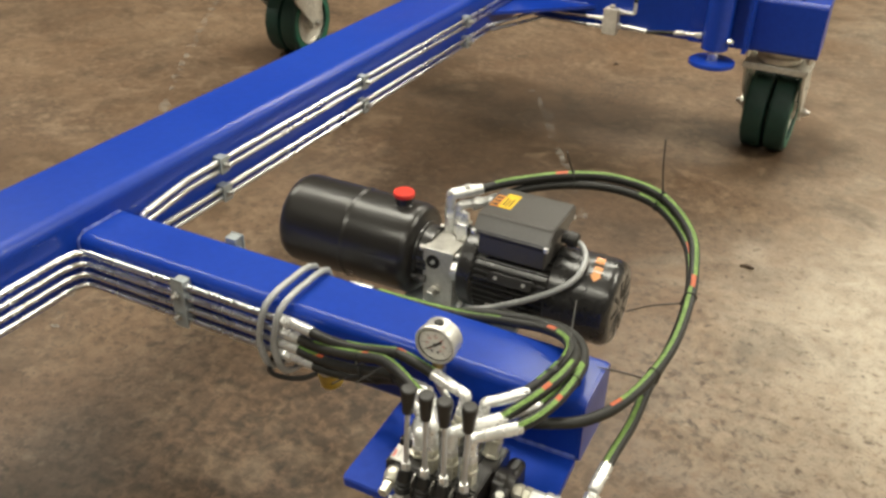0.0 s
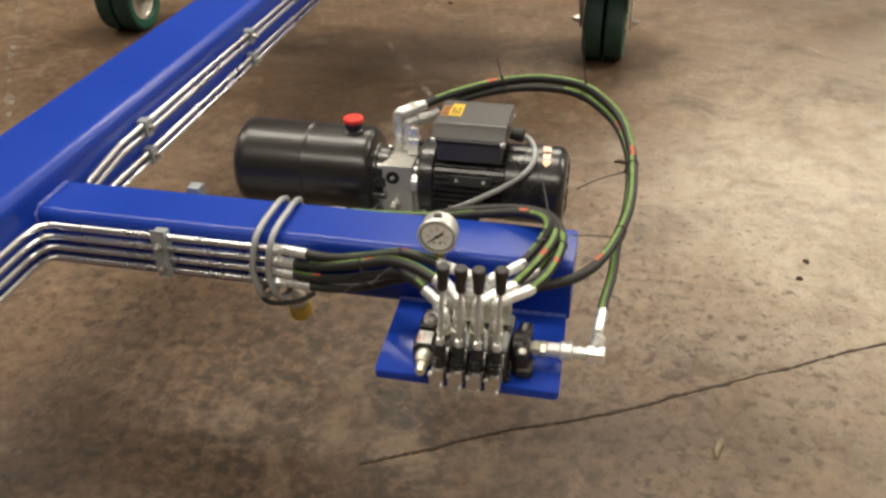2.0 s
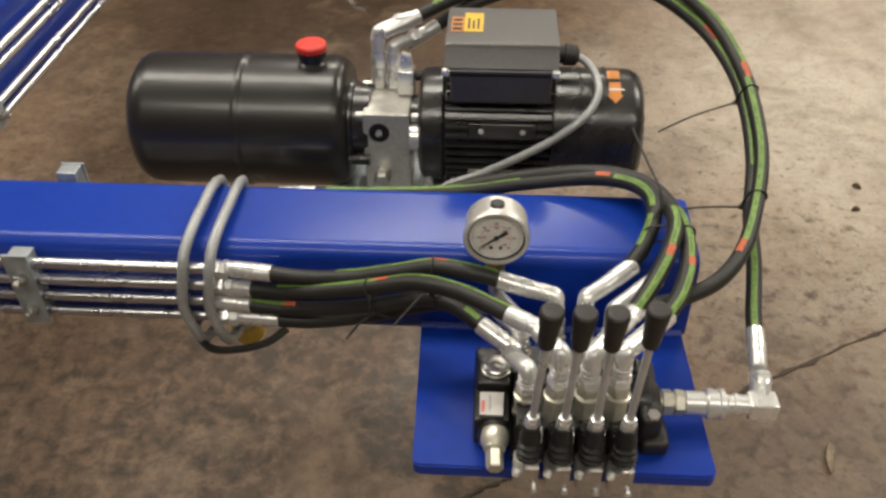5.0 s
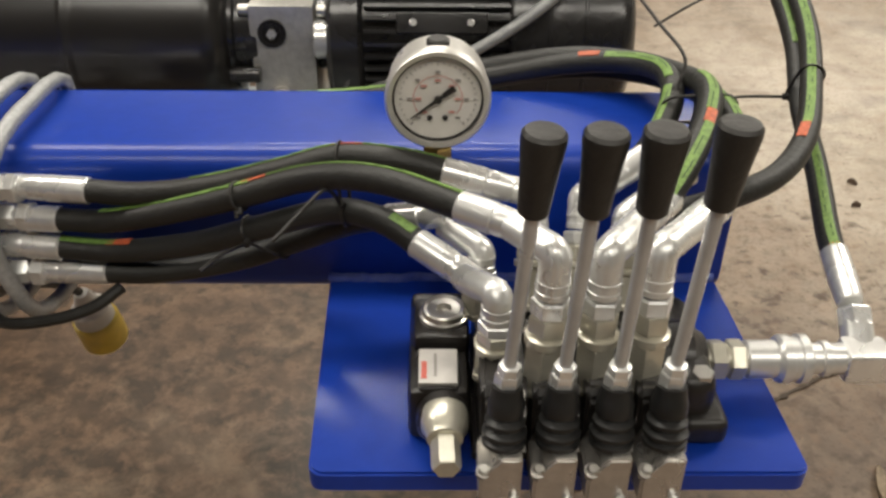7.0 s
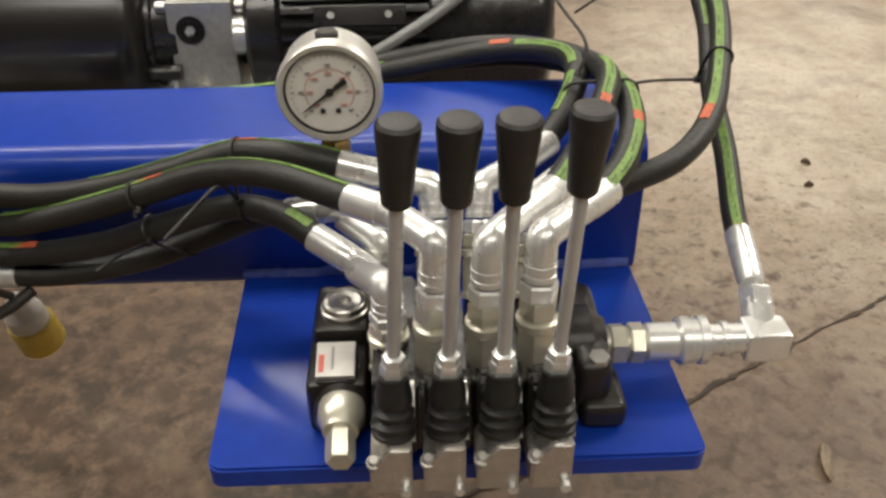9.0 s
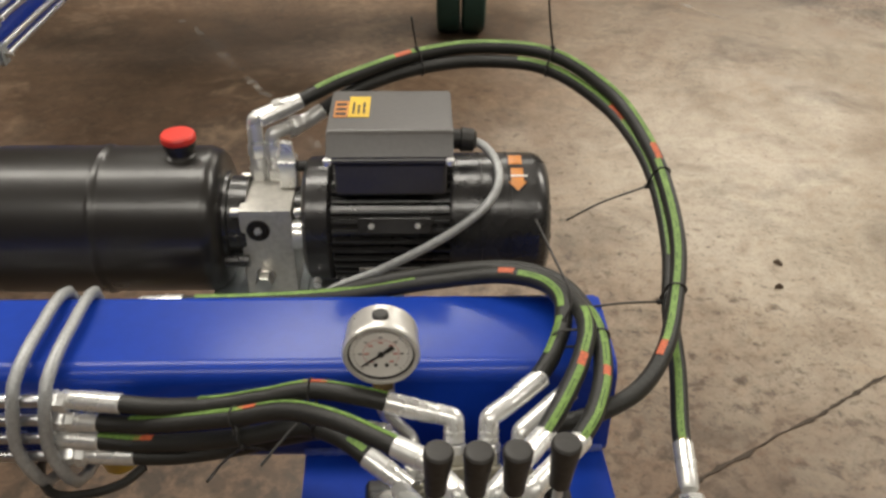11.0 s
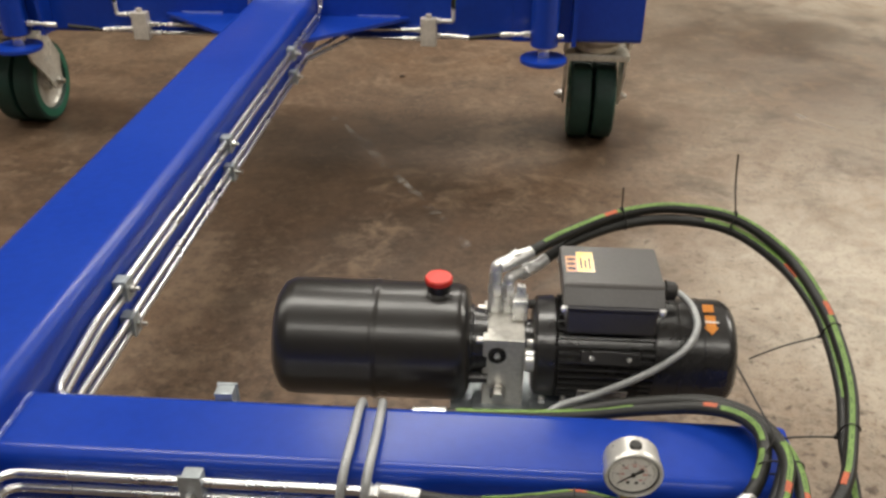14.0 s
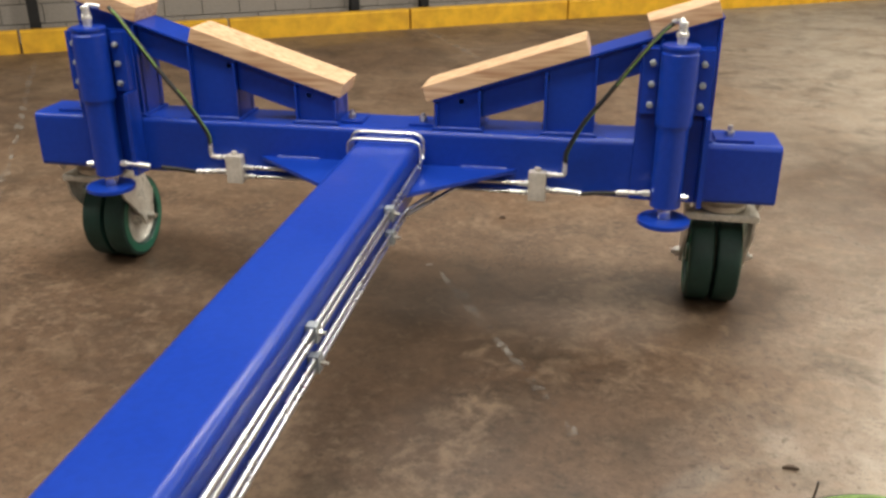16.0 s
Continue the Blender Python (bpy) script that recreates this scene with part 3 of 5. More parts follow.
def weld(points, r, seed):
    """An uneven weld bead."""
    rnd = random.Random(seed)
    pts = []
    for a, b in zip(points, points[1:]):
        a, b = V(a), V(b)
        n = max(2, int((b - a).length / 0.006))
        pts += [a.lerp(b, k / n) + V([rnd.uniform(-0.0012, 0.0012) for _ in range(3)]) for k in range(n)]
    pts.append(V(points[-1]))
    return sweep(B(), pts, r, 8)


part("weld_bead", weld([(-0.474, AY0 - 0.001, 0.5245), (-0.12, AY0 - 0.001, 0.5245)], 0.0052, 1), BLUE_WELD, fr)
part("weld_bead", weld([(BX1 + 0.001, AY0, AZ0 + 0.02), (BX1 + 0.001, AY0 + 0.001, AZ1 - 0.016), (BX1 + 0.001, AY0 + 0.02, AZ1), (BX1 + 0.001, AY1 - 0.02, AZ1), (BX1 + 0.001, AY1, AZ1 - 0.02)], 0.005, 2), BLUE_WELD, fr)
part("weld_bead", weld([(BX0 + 0.03, CY0 - 0.001, BZ1), (BX1 - 0.03, CY0 - 0.001, BZ1), (BX1, CY0 - 0.001, BZ1 - 0.03), (BX1, CY0 - 0.001, BZ0 + 0.03)], 0.005, 3), BLUE_WELD, fr)
SWAP = Matrix(((1, 0, 0, 0), (0, 0, 1, 0), (0, 1, 0, 0), (0, 0, 0, 1)))
for s in (1, -1):
    x0 = BX1 if s > 0 else BX0
    g = part("gusset", prism(B(), [(x0, 3.5), (x0 + s * (0.37 if s > 0 else 0.4), CY0), (x0, CY0)], 0.598, 0.612, m=SWAP), BLUE, fr)
    part("weld_bead", weld([(x0 + s * 0.16, CY0 - 0.001, 0.614), (x0 + s * 0.33, CY0 - 0.001, 0.614)], 0.004, 4), BLUE_WELD, g)

# sloping cradle rails on posts, one each side
SLOPE = 0.325


def rail_z(d):
    return 0.858 + SLOPE * d


def side(s, x):
    """x as it stands on the right side, or its mirror on the left."""
    return x if s > 0 else 2 * MID - x


for s in (1, -1):
    x_in, x_out = -1.271, -0.255
    bm = B()
    outline = [(side(s, x_in), rail_z(0)), (side(s, x_out), rail_z(x_out - x_in)), (side(s, x_out), rail_z(x_out - x_in) - 0.125), (side(s, x_in + 0.1), rail_z(0.1) - 0.125), (side(s, x_in), rail_z(0) - 0.1)]
    prism(bm, outline, 3.905, 3.915)
    prism(bm, outline, 4.0, 4.01)
    top = [(side(s, x_in), rail_z(0)), (side(s, x_out), rail_z(x_out - x_in)), (side(s, x_out), rail_z(x_out - x_in) - 0.009), (side(s, x_in), rail_z(0) - 0.009)]
    prism(bm, [(x, z + 0.0005) for x, z in top], 3.872, 4.05)
    part("cradle_rail", bm, BLUE, fr)
    inward = 0 if s > 0 else -0.022
    for a, b in ((-1.262 + inward / 2, -1.09 + inward), (-0.856 + inward, -0.67 + inward), (-0.46 + inward, -0.258)):
        za, zb = rail_z(a - x_in) - 0.012, rail_z(b - x_in) - 0.012
        bm = B()
        prism(bm, [(side(s, a), CZ1 + 0.008), (side(s, b), CZ1 + 0.008), (side(s, b), zb), (side(s, a), za)], 3.893, 3.904)
        prism(bm, [(side(s, a), CZ1 + 0.008), (side(s, b), CZ1 + 0.008), (side(s, b), zb), (side(s, a), za)], 4.011, 4.022)
        for e, ze in ((a, za), (b, zb)):
            w = 0.009 if e == a else -0.009
            prism(bm, [(side(s, e), CZ1 + 0.008), (side(s, e + w), CZ1 + 0.008), (side(s, e + w), ze - 0.004), (side(s, e), ze - 0.004)], 3.872, 4.045)
        p = part("cradle_post", bm, BLUE, fr)
        xs = sorted((side(s, a - 0.012), side(s, b + 0.012)))
        part("base_plate", box(B(), (xs[0], 3.864, CZ1 + 0.0005), (xs[1], 4.055, CZ1 + 0.009), 0.001), BLUE, p)
        part("weld_bead", weld([(side(s, a), 3.87, CZ1 + 0.011), (side(s, b), 3.87, CZ1 + 0.011)], 0.003, 9), BLUE_WELD, p)
    # bolted tab beside the inner post
    bm = B()
    xs = sorted((side(s, -1.37), side(s, -1.275)))
    box(bm, (xs[0], 3.9, CZ1 + 0.0005), (xs[1], 4.02, CZ1 + 0.012), 0.001)
    tab = part("bolt_tab", bm, BLUE, fr)
    bm = B()
    hexnut(bm, (side(s, -1.32), 3.94, CZ1 + 0.012), (side(s, -1.32), 3.94, CZ1 + 0.03), 0.016)
    rod(bm, (side(s, -1.32), 3.94, CZ1 + 0.03), (side(s, -1.32), 3.94, CZ1 + 0.045), 0.008)
    part("bolt", bm, ZINC, tab, "zinc hex bolt")
    bm = B()
    xs = sorted((side(s, -0.235), side(s, -0.1)))
    box(bm, (xs[0], 3.88, CZ1 + 0.0005), (xs[1], 4.0, CZ1 + 0.012), 0.001)
    tab = part("bolt_tab", bm, BLUE, fr)
    bm = B()
    hexnut(bm, (side(s, -0.18), 3.94, CZ1 + 0.012), (side(s, -0.18), 3.94, CZ1 + 0.03), 0.018)
    rod(bm, (side(s, -0.18), 3.94, CZ1 + 0.03), (side(s, -0.18), 3.94, CZ1 + 0.05), 0.009)
    part("bolt", bm, ZINC, tab, "zinc hex bolt")

# timber pads on the rails
for s in (1, -1):
    for a, b, th, label in ((-1.295, -0.7, 0.058, "long pale pine pad lying on the sloping blue rail"), (-0.49, -0.262, 0.058, "short pale pine pad on the upper end of the rail")):
        ang = math.degrees(math.atan(SLOPE))
        L = (b - a) / math.cos(radians(ang))
        x = side(s, a)
        bm = B()
        lo, hi = (0, 3.868, 0), (L, 4.055, th)
        box(bm, lo, hi, 0.003)
        m = Matrix.Translation((x, 0, rail_z(a + 1.271) + 0.001)) @ (Matrix.Identity(4) if s > 0 else Matrix.Diagonal((-1, 1, 1, 1))) @ pose(0, 0, 0, 0, -ang, 0)
        bmesh.ops.transform(bm, matrix=m, verts=bm.verts)
        pad = single("timber_pad", bm, PINE, (side(s, (a + b) / 2), 3.96, rail_z((a + b) / 2 + 1.271)), label, "wood pad", "timber pads")
        for f in (0.22, 0.75):
            xx = a + (b - a) * f
            if a < -1:
                bm = B()
                z0 = rail_z(xx + 1.271) - 0.04
                hexnut(bm, (side(s, xx), 3.905, z0), (side(s, xx), 3.893, z0), 0.011)
                part("bolt", bm, ZINC, pad, "zinc hex bolt")


# ---- castors ----
def castor(x, y, turn, tr=0.1):
    """A twin-wheel swivel castor under the beam; x, y: its swivel; turn: degrees."""
    t = thing("castor", (x, y, 0), "twin-wheel swivel castor with green tyres and zinc fork", "castor wheel", "castors")
    base_m = Matrix.Translation((x, y, 0))
    m = base_m @ pose(0, 0, 0, 0, 0, turn)
    R = 0.19
    bm = box(B(), (-0.15, -0.105, 0.497), (0.15, 0.105, 0.5185), 0.003, m=base_m)
    part("top_plate", bm, CASTOR, t)
    for dx in (-0.125, 0.125):
        for dy in (-0.08, 0.08):
            bm = B()
            hexnut(bm, base_m @ V((dx, dy, 0.497)), base_m @ V((dx, dy, 0.478)), 0.017)
            rod(bm, base_m @ V((dx, dy, 0.478)), base_m @ V((dx, dy, 0.466)), 0.009)
            part("bolt", bm, ZINC, t)
    bm = lathe(B(), m @ V((0, 0, 0.44)), (0, 0, 1), [(0, 0.07), (0.008, 0.092), (0.03, 0.095), (0.04, 0.085), (0.057, 0.085)], 32)
    part("swivel", bm, CASTOR, t)
    for s in (-1, 1):
        bm = B()
        # fork leg, swept back from the swivel to the axle
        leg = [(-0.085, 0.44), (0.1, 0.44), (tr + 0.065, 0.3), (tr + 0.043, R + 0.01), (tr + 0.03, R - 0.03), (tr, R - 0.042), (tr - 0.03, R - 0.03), (tr - 0.048, R + 0.01), (-0.06, 0.34)]
        prism(bm, leg, s * 0.118, s * 0.128, m=m @ Matrix(((0, 1, 0, 0), (1, 0, 0, 0), (0, 0, 1, 0), (0, 0, 0, 1))))
        part("fork_leg", bm, CASTOR, t)
        bm = B()
        hexnut(bm, m @ V((s * 0.128, tr, R)), m @ V((s * 0.148, tr, R)), 0.021)
        rod(bm, m @ V((s * 0.148, tr, R)), m @ V((s * 0.162, tr, R)), 0.011)
        part("axle_nut", bm, ZINC, t)
    part("fork_crown", box(B(), (-0.138, -0.085, 0.41), (0.138, 0.085, 0.441), 0.008, m=m), CASTOR, t)
    for s in (-1, 1):
        o = m @ V((s * 0.005, tr, R))
        d = (m.to_3x3() @ V((s, 0, 0)))
        bm = lathe(B(), o, d, [(0, 0.128), (0, R - 0.016), (0.006, R - 0.004), (0.02, R), (0.076, R), (0.089, R - 0.006), (0.094, R - 0.019), (0.094, 0.134), (0.088, 0.128), (0.02, 0.128)], 48, caps=False)
        w = part("wheel", bm, POLY, t)
        bm = lathe(B(), o, d, [(0.012, 0.129), (0.08, 0.129), (0.08, 0.116), (0.073, 0.11), (0.064, 0.05), (0.087, 0.04), (0.097, 0.036), (0.097, 0.012)], 40)
        part("rim", bm, CASTOR if s > 0 else POLY_RIM, w, "pale steel wheel centre")
        bm = lathe(B(), o, d, [(0.091, R - 0.018), (0.0955, R - 0.02), (0.0955, 0.136), (0.088, 0.132)], 48, caps=False)
        part("side_band", bm, POLY_RIM, w)


castor(-0.16, 4.045, -2, 0.12)
castor(-2.785, 4.05, 0, 0.125)


# ---- hydraulic jacks on the cross beam ----
def jack(s):
    x, y = (-0.399 if s > 0 else -2.568), 3.772
    t = thing("hydraulic_jack", (x, y, 0.47), "blue painted hydraulic jack cylinder bolted to the cross beam", "hydraulic cylinder", "jacks")
    bm = lathe(B(), (x, y, 0.53), (0, 0, 1), [(0, 0.05), (0.004, 0.055), (0.29, 0.055), (0.3, 0.061), (0.31, 0.064), (0.55, 0.064), (0.555, 0.059), (0.565, 0.059), (0.57, 0.064), (0.578, 0.062), (0.58, 0.045)], 40)
    part("barrel", bm, BLUE, t)
    part("ram", rod(B(), (x, y, 0.485), (x, y, 0.53), 0.026, 24), TUBE, t, "bright chromed ram")
    part("foot_disc", lathe(B(), (x, y - 0.01, 0.466), (0, 0, 1), [(0, 0.088), (0.004, 0.094), (0.018, 0.094), (0.022, 0.088)], 40), BLUE, t)
    bm = box(B(), (x - 0.126, 3.838, 0.525), (x + 0.126, 3.8495, 1.09), 0.002)
    part("back_plate", bm, BLUE, t)
    for q in (-1, 1):
        bm = B()
        # channel flange beside the barrel
        prism(bm, [(x + q * 0.067, 0.86), (x + q * 0.118, 0.86), (x + q * 0.118, 1.085), (x + q * 0.067, 1.085)], 3.80, 3.837)
        if q > 0:
            prism(bm, [(x + q * 0.108, 0.53), (x + q * 0.126, 0.53), (x + q * 0.126, 0.858), (x + q * 0.108, 0.858)], 3.76, 3.8375)
        fl = part("flange", bm, BLUE, t)
        for z in (1.04, 0.967, 0.893):
            bm = B()
            hexnut(bm, (x + q * 0.086, 3.80, z), (x + q * 0.086, 3.788, z), 0.0125)
            rod(bm, (x + q * 0.086, 3.788, z), (x + q * 0.086, 3.782, z), 0.008, 12, 0.001)
            part("bolt", bm, GALV, fl, "zinc hex bolt")
    bm = B()
    rod(bm, (x, y, 1.108), (x, y, 1.13), 0.016)
    hexnut(bm, (x, y, 1.13), (x, y, 1.15), 0.021)
    rod(bm, (x, y, 1.15), (x, y, 1.185), 0.015, 16, 0.003)
    sweep(bm, filleted([(x, y, 1.16), (x, y + 0.01, 1.188), (x - s * 0.03, y + 0.045, 1.176)], 0.01), 0.009, 12)
    part("top_port", bm, BRIGHT, t, "bright plated hose elbow")
    bm = B()
    hexnut(bm, (x - s * 0.058, y - 0.01, 0.578), (x - s * 0.085, y - 0.01, 0.578), 0.013)
    rod(bm, (x - s * 0.085, y - 0.01, 0.578), (x - s * 0.13, y - 0.008, 0.576), 0.0085, 14, 0.002)
    rod(bm, (x - s * 0.13, y - 0.008, 0.576), (x - s * 0.175, y + 0.002, 0.57), 0.0105, 14, 0.002)
    part("lower_port", bm, BRIGHT, t, "bright plated hose fitting")
    bm = B()
    hexnut(bm, (x + s * 0.05, y - 0.03, 0.578), (x + s * 0.066, y - 0.033, 0.578), 0.011)
    rod(bm, (x + s * 0.066, y - 0.033, 0.578), (x + s * 0.074, y - 0.0345, 0.578), 0.008)
    part("bleed_plug", bm, BRIGHT, t, "bright plated plug")


for s in (1, -1):
    jack(s)

# ---- steel tubes ----
TR = 0.0078


def tube(path, r=TR, group="hydraulic tubes", label="bright steel hydraulic tube clamped along the blue frame", bend=0.04):
    bm = sweep(B(), filleted(path, bend), r, 12)
    return single("hydraulic_tube", bm, TUBE, path[0], label, "hydraulic tube", group)


TX = BX1 + 0.017
UP, LOW = (0.645, 0.62), (0.564, 0.538)
for k, z in enumerate(UP):
    y1 = 3.81 - 0.055 * k
    tube([(-0.70, AY1 + 0.012, z - 0.024), (TX, AY1 + 0.012, z - 0.024), (TX, AY1 + 0.2, z), (TX, y1, z), (TX + 0.002, y1, BZ1 + 0.03 - 0.012 * k), (BX0 - 0.016, y1, BZ1 + 0.03 - 0.012 * k), (BX0 - 0.016, y1, 0.57 - 0.03 * k),
          (BX0 - 0.016, CY0 - 0.016, 0.566 - 0.036 * k), (side(-1, -0.905), CY0 - 0.016, 0.566 - 0.036 * k)])
for k, z in enumerate(LOW):
    tube([(-0.70, AY1 + 0.012, z), (TX, AY1 + 0.012, z), (TX, 3.45 + 0.05 * k, z), (TX + 0.12, CY0 - 0.016, 0.566 - 0.036 * k), (-0.9, CY0 - 0.016, 0.566 - 0.036 * k)])
FRONT_Z = (0.63, 0.602, 0.574, 0.546)
TY = AY0 - 0.02
ENDS = (-0.745, -0.745, -0.745, -0.75)
for z, e in zip(FRONT_Z, ENDS):
    tube([(e, TY, z), (TX + 0.01, TY, z), (TX, TY - 0.06, z), (TX, -1.35, z)], bend=0.05)


def tube_clamp(x, y, z, across, h, label="zinc tube clamp bolted on the blue beam", lip=0.0, bolts=(0,)):
    """A stacked clamp body with a cover plate and two bolts; across: the way out of the beam."""
    t = thing("tube_clamp", (x, y, z), label, "tube clamp", "tube clamps")
    a = V(across)
    u = V((-a.y, a.x, 0))
    m = Matrix.Translation((x, y, z)) @ Matrix(((u.x, a.x, 0, 0), (u.y, a.y, 0, 0), (0, 0, 1, 0), (0, 0, 0, 1)))
    part("clamp_body", box(B(), (-0.015, -0.016, -h / 2), (0.015, 0.009, h / 2), 0.003, m=m), GALV, t)
    part("cover_plate", box(B(), (-0.017, 0.0092, -h / 2 - lip), (0.017, 0.0135, h / 2 + lip), 0.001, m=m), GALV, t)
    for q in bolts:
        bm = B()
        p = m @ V((0, 0.0135, q * h))
        hexnut(bm, p, p + a * 0.009, 0.0085)
        rod(bm, p + a * 0.009, p + a * 0.019, 0.0045, 10, 0.001)
        part("bolt", bm, ZINC, t)


for y in (0.95, 1.735, 2.462, 3.262):
    for z in ((0.635, 0.552) if y > 1 else (0.616, 0.56)):
        tube_clamp(TX, y, z, (1, 0, 0), 0.046)
tube_clamp(-1.0, TY, 0.591, (0, -1, 0), 0.108, "tall zinc clamp holding four tubes on the side arm", 0.006, (-0.28, 0.22))
tube_clamp(-1.0, AY1 + 0.012, 0.629, (0, 1, 0), 0.06, bolts=())

# ---- tee blocks and small jack hoses ----
for s in (1, -1):
    x = side(s, -0.865)
    t = thing("tee_block", (x, 3.83, 0.51), "milky grey manifold block with plated fittings on the cross beam", "manifold block", "manifolds")
    bm = box(B(), (x - 0.033, 3.805, 0.505), (x + 0.033, 3.8495, 0.618), 0.005)
    rod(bm, (x, 3.827, 0.618), (x, 3.827, 0.632), 0.012)
    part("block_body", bm, NYLON, t)
    for q, z in ((-1, 0.566), (-1, 0.53), (1, 0.605), (1, 0.545)):
        bm = B()
        sx = s * q
        hexnut(bm, (x + sx * 0.033, 3.832, z), (x + sx * 0.05, 3.832, z), 0.0115)
        rod(bm, (x + sx * 0.05, 3.832, z), (x + sx * 0.075, 3.832, z), 0.0095, 12, 0.002)
        if z == 0.605:
            sweep(bm, filleted([(x + sx * 0.07, 3.832, z), (side(s, -0.766), 3.832, z), (side(s, -0.766), 3.832, 0.66)], 0.012), 0.0085, 10)
        part("fitting", bm, BRIGHT, t, "bright plated fitting")
    path = smooth([(side(s, a), y, z) for a, y, z in ((-0.766, 3.832, 0.655), (-0.76, 3.825, 0.705), (-0.705, 3.8, 0.82), (-0.625, 3.79, 0.93), (-0.535, 3.79, 1.055), (-0.465, 3.805, 1.14), (-0.425, 3.815, 1.175))], 8)
    h = thing("jack_hose", path[0], "thin black and green hose rising to the top of the jack", "hose", "jack hoses")
    part("hose_body", sweep(B(), path, 0.0085, 10), RUBBER, h)
    part("stripe", band(B(), path, 0.0085, 60, 0.3, 0.06, 0.42, ref=(0, -1, 0.4)), GREEN, h, "green printed stripe")
    part("stripe", band(B(), path, 0.0085, 20, 0.3, 0.55, 0.93, ref=(0, -1, 0.4)), GREEN, h, "green printed stripe")
    path = smooth([(side(s, a), y, z) for a, y, z in ((-0.79, 3.832, 0.545), (-0.7, 3.825, 0.54), (-0.65, 3.812, 0.55), (-0.61, 3.79, 0.56), (-0.575, 3.775, 0.569))], 7)
    h = thing("jack_hose", path[0], "thin black hose running low to the jack", "hose", "jack hoses")
    part("hose_body", sweep(B(), path, 0.0085, 10), RUBBER, h)
    bm = rod(B(), path[0], path[7], 0.0105, 12, 0.002)
    part("ferrule", bm, BRIGHT, h, "bright crimped ferrule")

# ---- hydraulic power pack ----
PY, PZ = 1.6, 0.639
pk = thing("power_pack", (-0.55, PY, 0.53), "black hydraulic power pack with oil tank, valve block and motor", "hydraulic pump")
TRD = 0.105
prof = [(0, 0.05), (0.003, 0.085), (0.012, 0.098), (0.024, TRD - 0.001), (0.036, TRD), (0.17, TRD), (0.174, TRD + 0.0022), (0.179, TRD + 0.0022), (0.183, TRD), (0.186, TRD - 0.0012), (0.19, TRD - 0.0005),
        (0.319, TRD - 0.0005), (0.332, 0.1), (0.339, 0.092), (0.343, 0.08), (0.344, 0.06)]
tank = part("oil_tank", lathe(B(), (-0.951, PY, PZ), (1, 0, 0), prof, 64), TANK, pk, "gloss black cylindrical oil tank")
bm = lathe(B(), (-0.664, PY, 0.735), (0, 0, 1), [(0, 0.023), (0.006, 0.0235), (0.01, 0.019), (0.018, 0.019), (0.019, 0.022), (0.027, 0.0225)], 32)
cap = part("filler_neck", bm, TANK, tank)
bm = lathe(B(), (-0.664, PY, 0.7625), (0, 0, 1), [(0, 0.022), (0.002, 0.0238), (0.009, 0.0238), (0.0115, 0.022), (0.012, 0.016)], 32)
part("filler_cap", bm, RED, tank, "red plastic filler cap")
part("pump_neck", lathe(B(), (-0.615, PY, PZ), (1, 0, 0), [(0, 0.07), (0.012, 0.068), (0.014, 0.062), (0.038, 0.06)], 32), MOTOR, pk)
for dy, dz in ((-0.066, -0.03),):
    part("tie_bolt", rod(B(), (-0.612, PY + dy, PZ + dz), (-0.575, PY + dy, PZ + dz), 0.009, 14), MOTOR, pk, "black tie bolt")
bm = box(B(), (-0.584, 1.541, 0.545), (-0.512, 1.665, 0.686), 0.002)
blk = part("valve_block", bm, ALU, pk, "bare aluminium valve block")
bm = lathe(B(), (-0.559, 1.5412, 0.655), (0, -1, 0), [(0, 0.016), (0.003, 0.016), (0.003, 0.011), (0.001, 0.01)], 20)
plug = part("port_plug", bm, CAST_BLACK, blk, "round black port plug")
part("plug_centre", rod(B(), (-0.559, 1.54, 0.655), (-0.559, 1.535, 0.655), 0.0055, 6), BRIGHT, plug, "bright socket screw")
bm = B()
rod(bm, (-0.556, 1.5412, 0.578), (-0.556, 1.534, 0.578), 0.0145, 20)
hexnut(bm, (-0.556, 1.534, 0.578), (-0.556, 1.518, 0.578), 0.0125)
part("port_plug", bm, ZINC, blk, "plated hex port plug")
bm = B()
rod(bm, (-0.5115, 1.541, 0.648), (-0.493, 1.541, 0.648), 0.021, 24, 0.002)
hexnut(bm, (-0.493, 1.541, 0.648), (-0.488, 1.541, 0.648), 0.012)
part("relief_plug", bm, BRIGHT, blk, "bright hex plug")
bm = B()
box(bm, (-0.535, 1.6, 0.6865), (-0.508, 1.63, 0.728), 0.003)
prism(bm, [(-0.531, 0.726), (-0.51, 0.726), (-0.514, 0.75), (-0.528, 0.753)], 1.61, 1.622)
part("hand_valve", bm, BRIGHT, blk, "bright plated hand valve")
part("valve_knob", rod(B(), (-0.508, 1.615, 0.715), (-0.49, 1.615, 0.715), 0.008, 14, 0.002), KNOB, blk, "small black knob")
for x, y, z in ((-0.592, 1.55, 0.678), (-0.505, 1.55, 0.678), (-0.592, 1.65, 0.678)):
    bm = B()
    rod(bm, (x - 0.004, y, z), (x + 0.01, y, z), 0.007, 12, 0.001)
    part("cap_screw", bm, ZINC, blk)
FA, FB = V((-0.566, 1.635, 0.779)), V((-0.543, 1.632, 0.757))
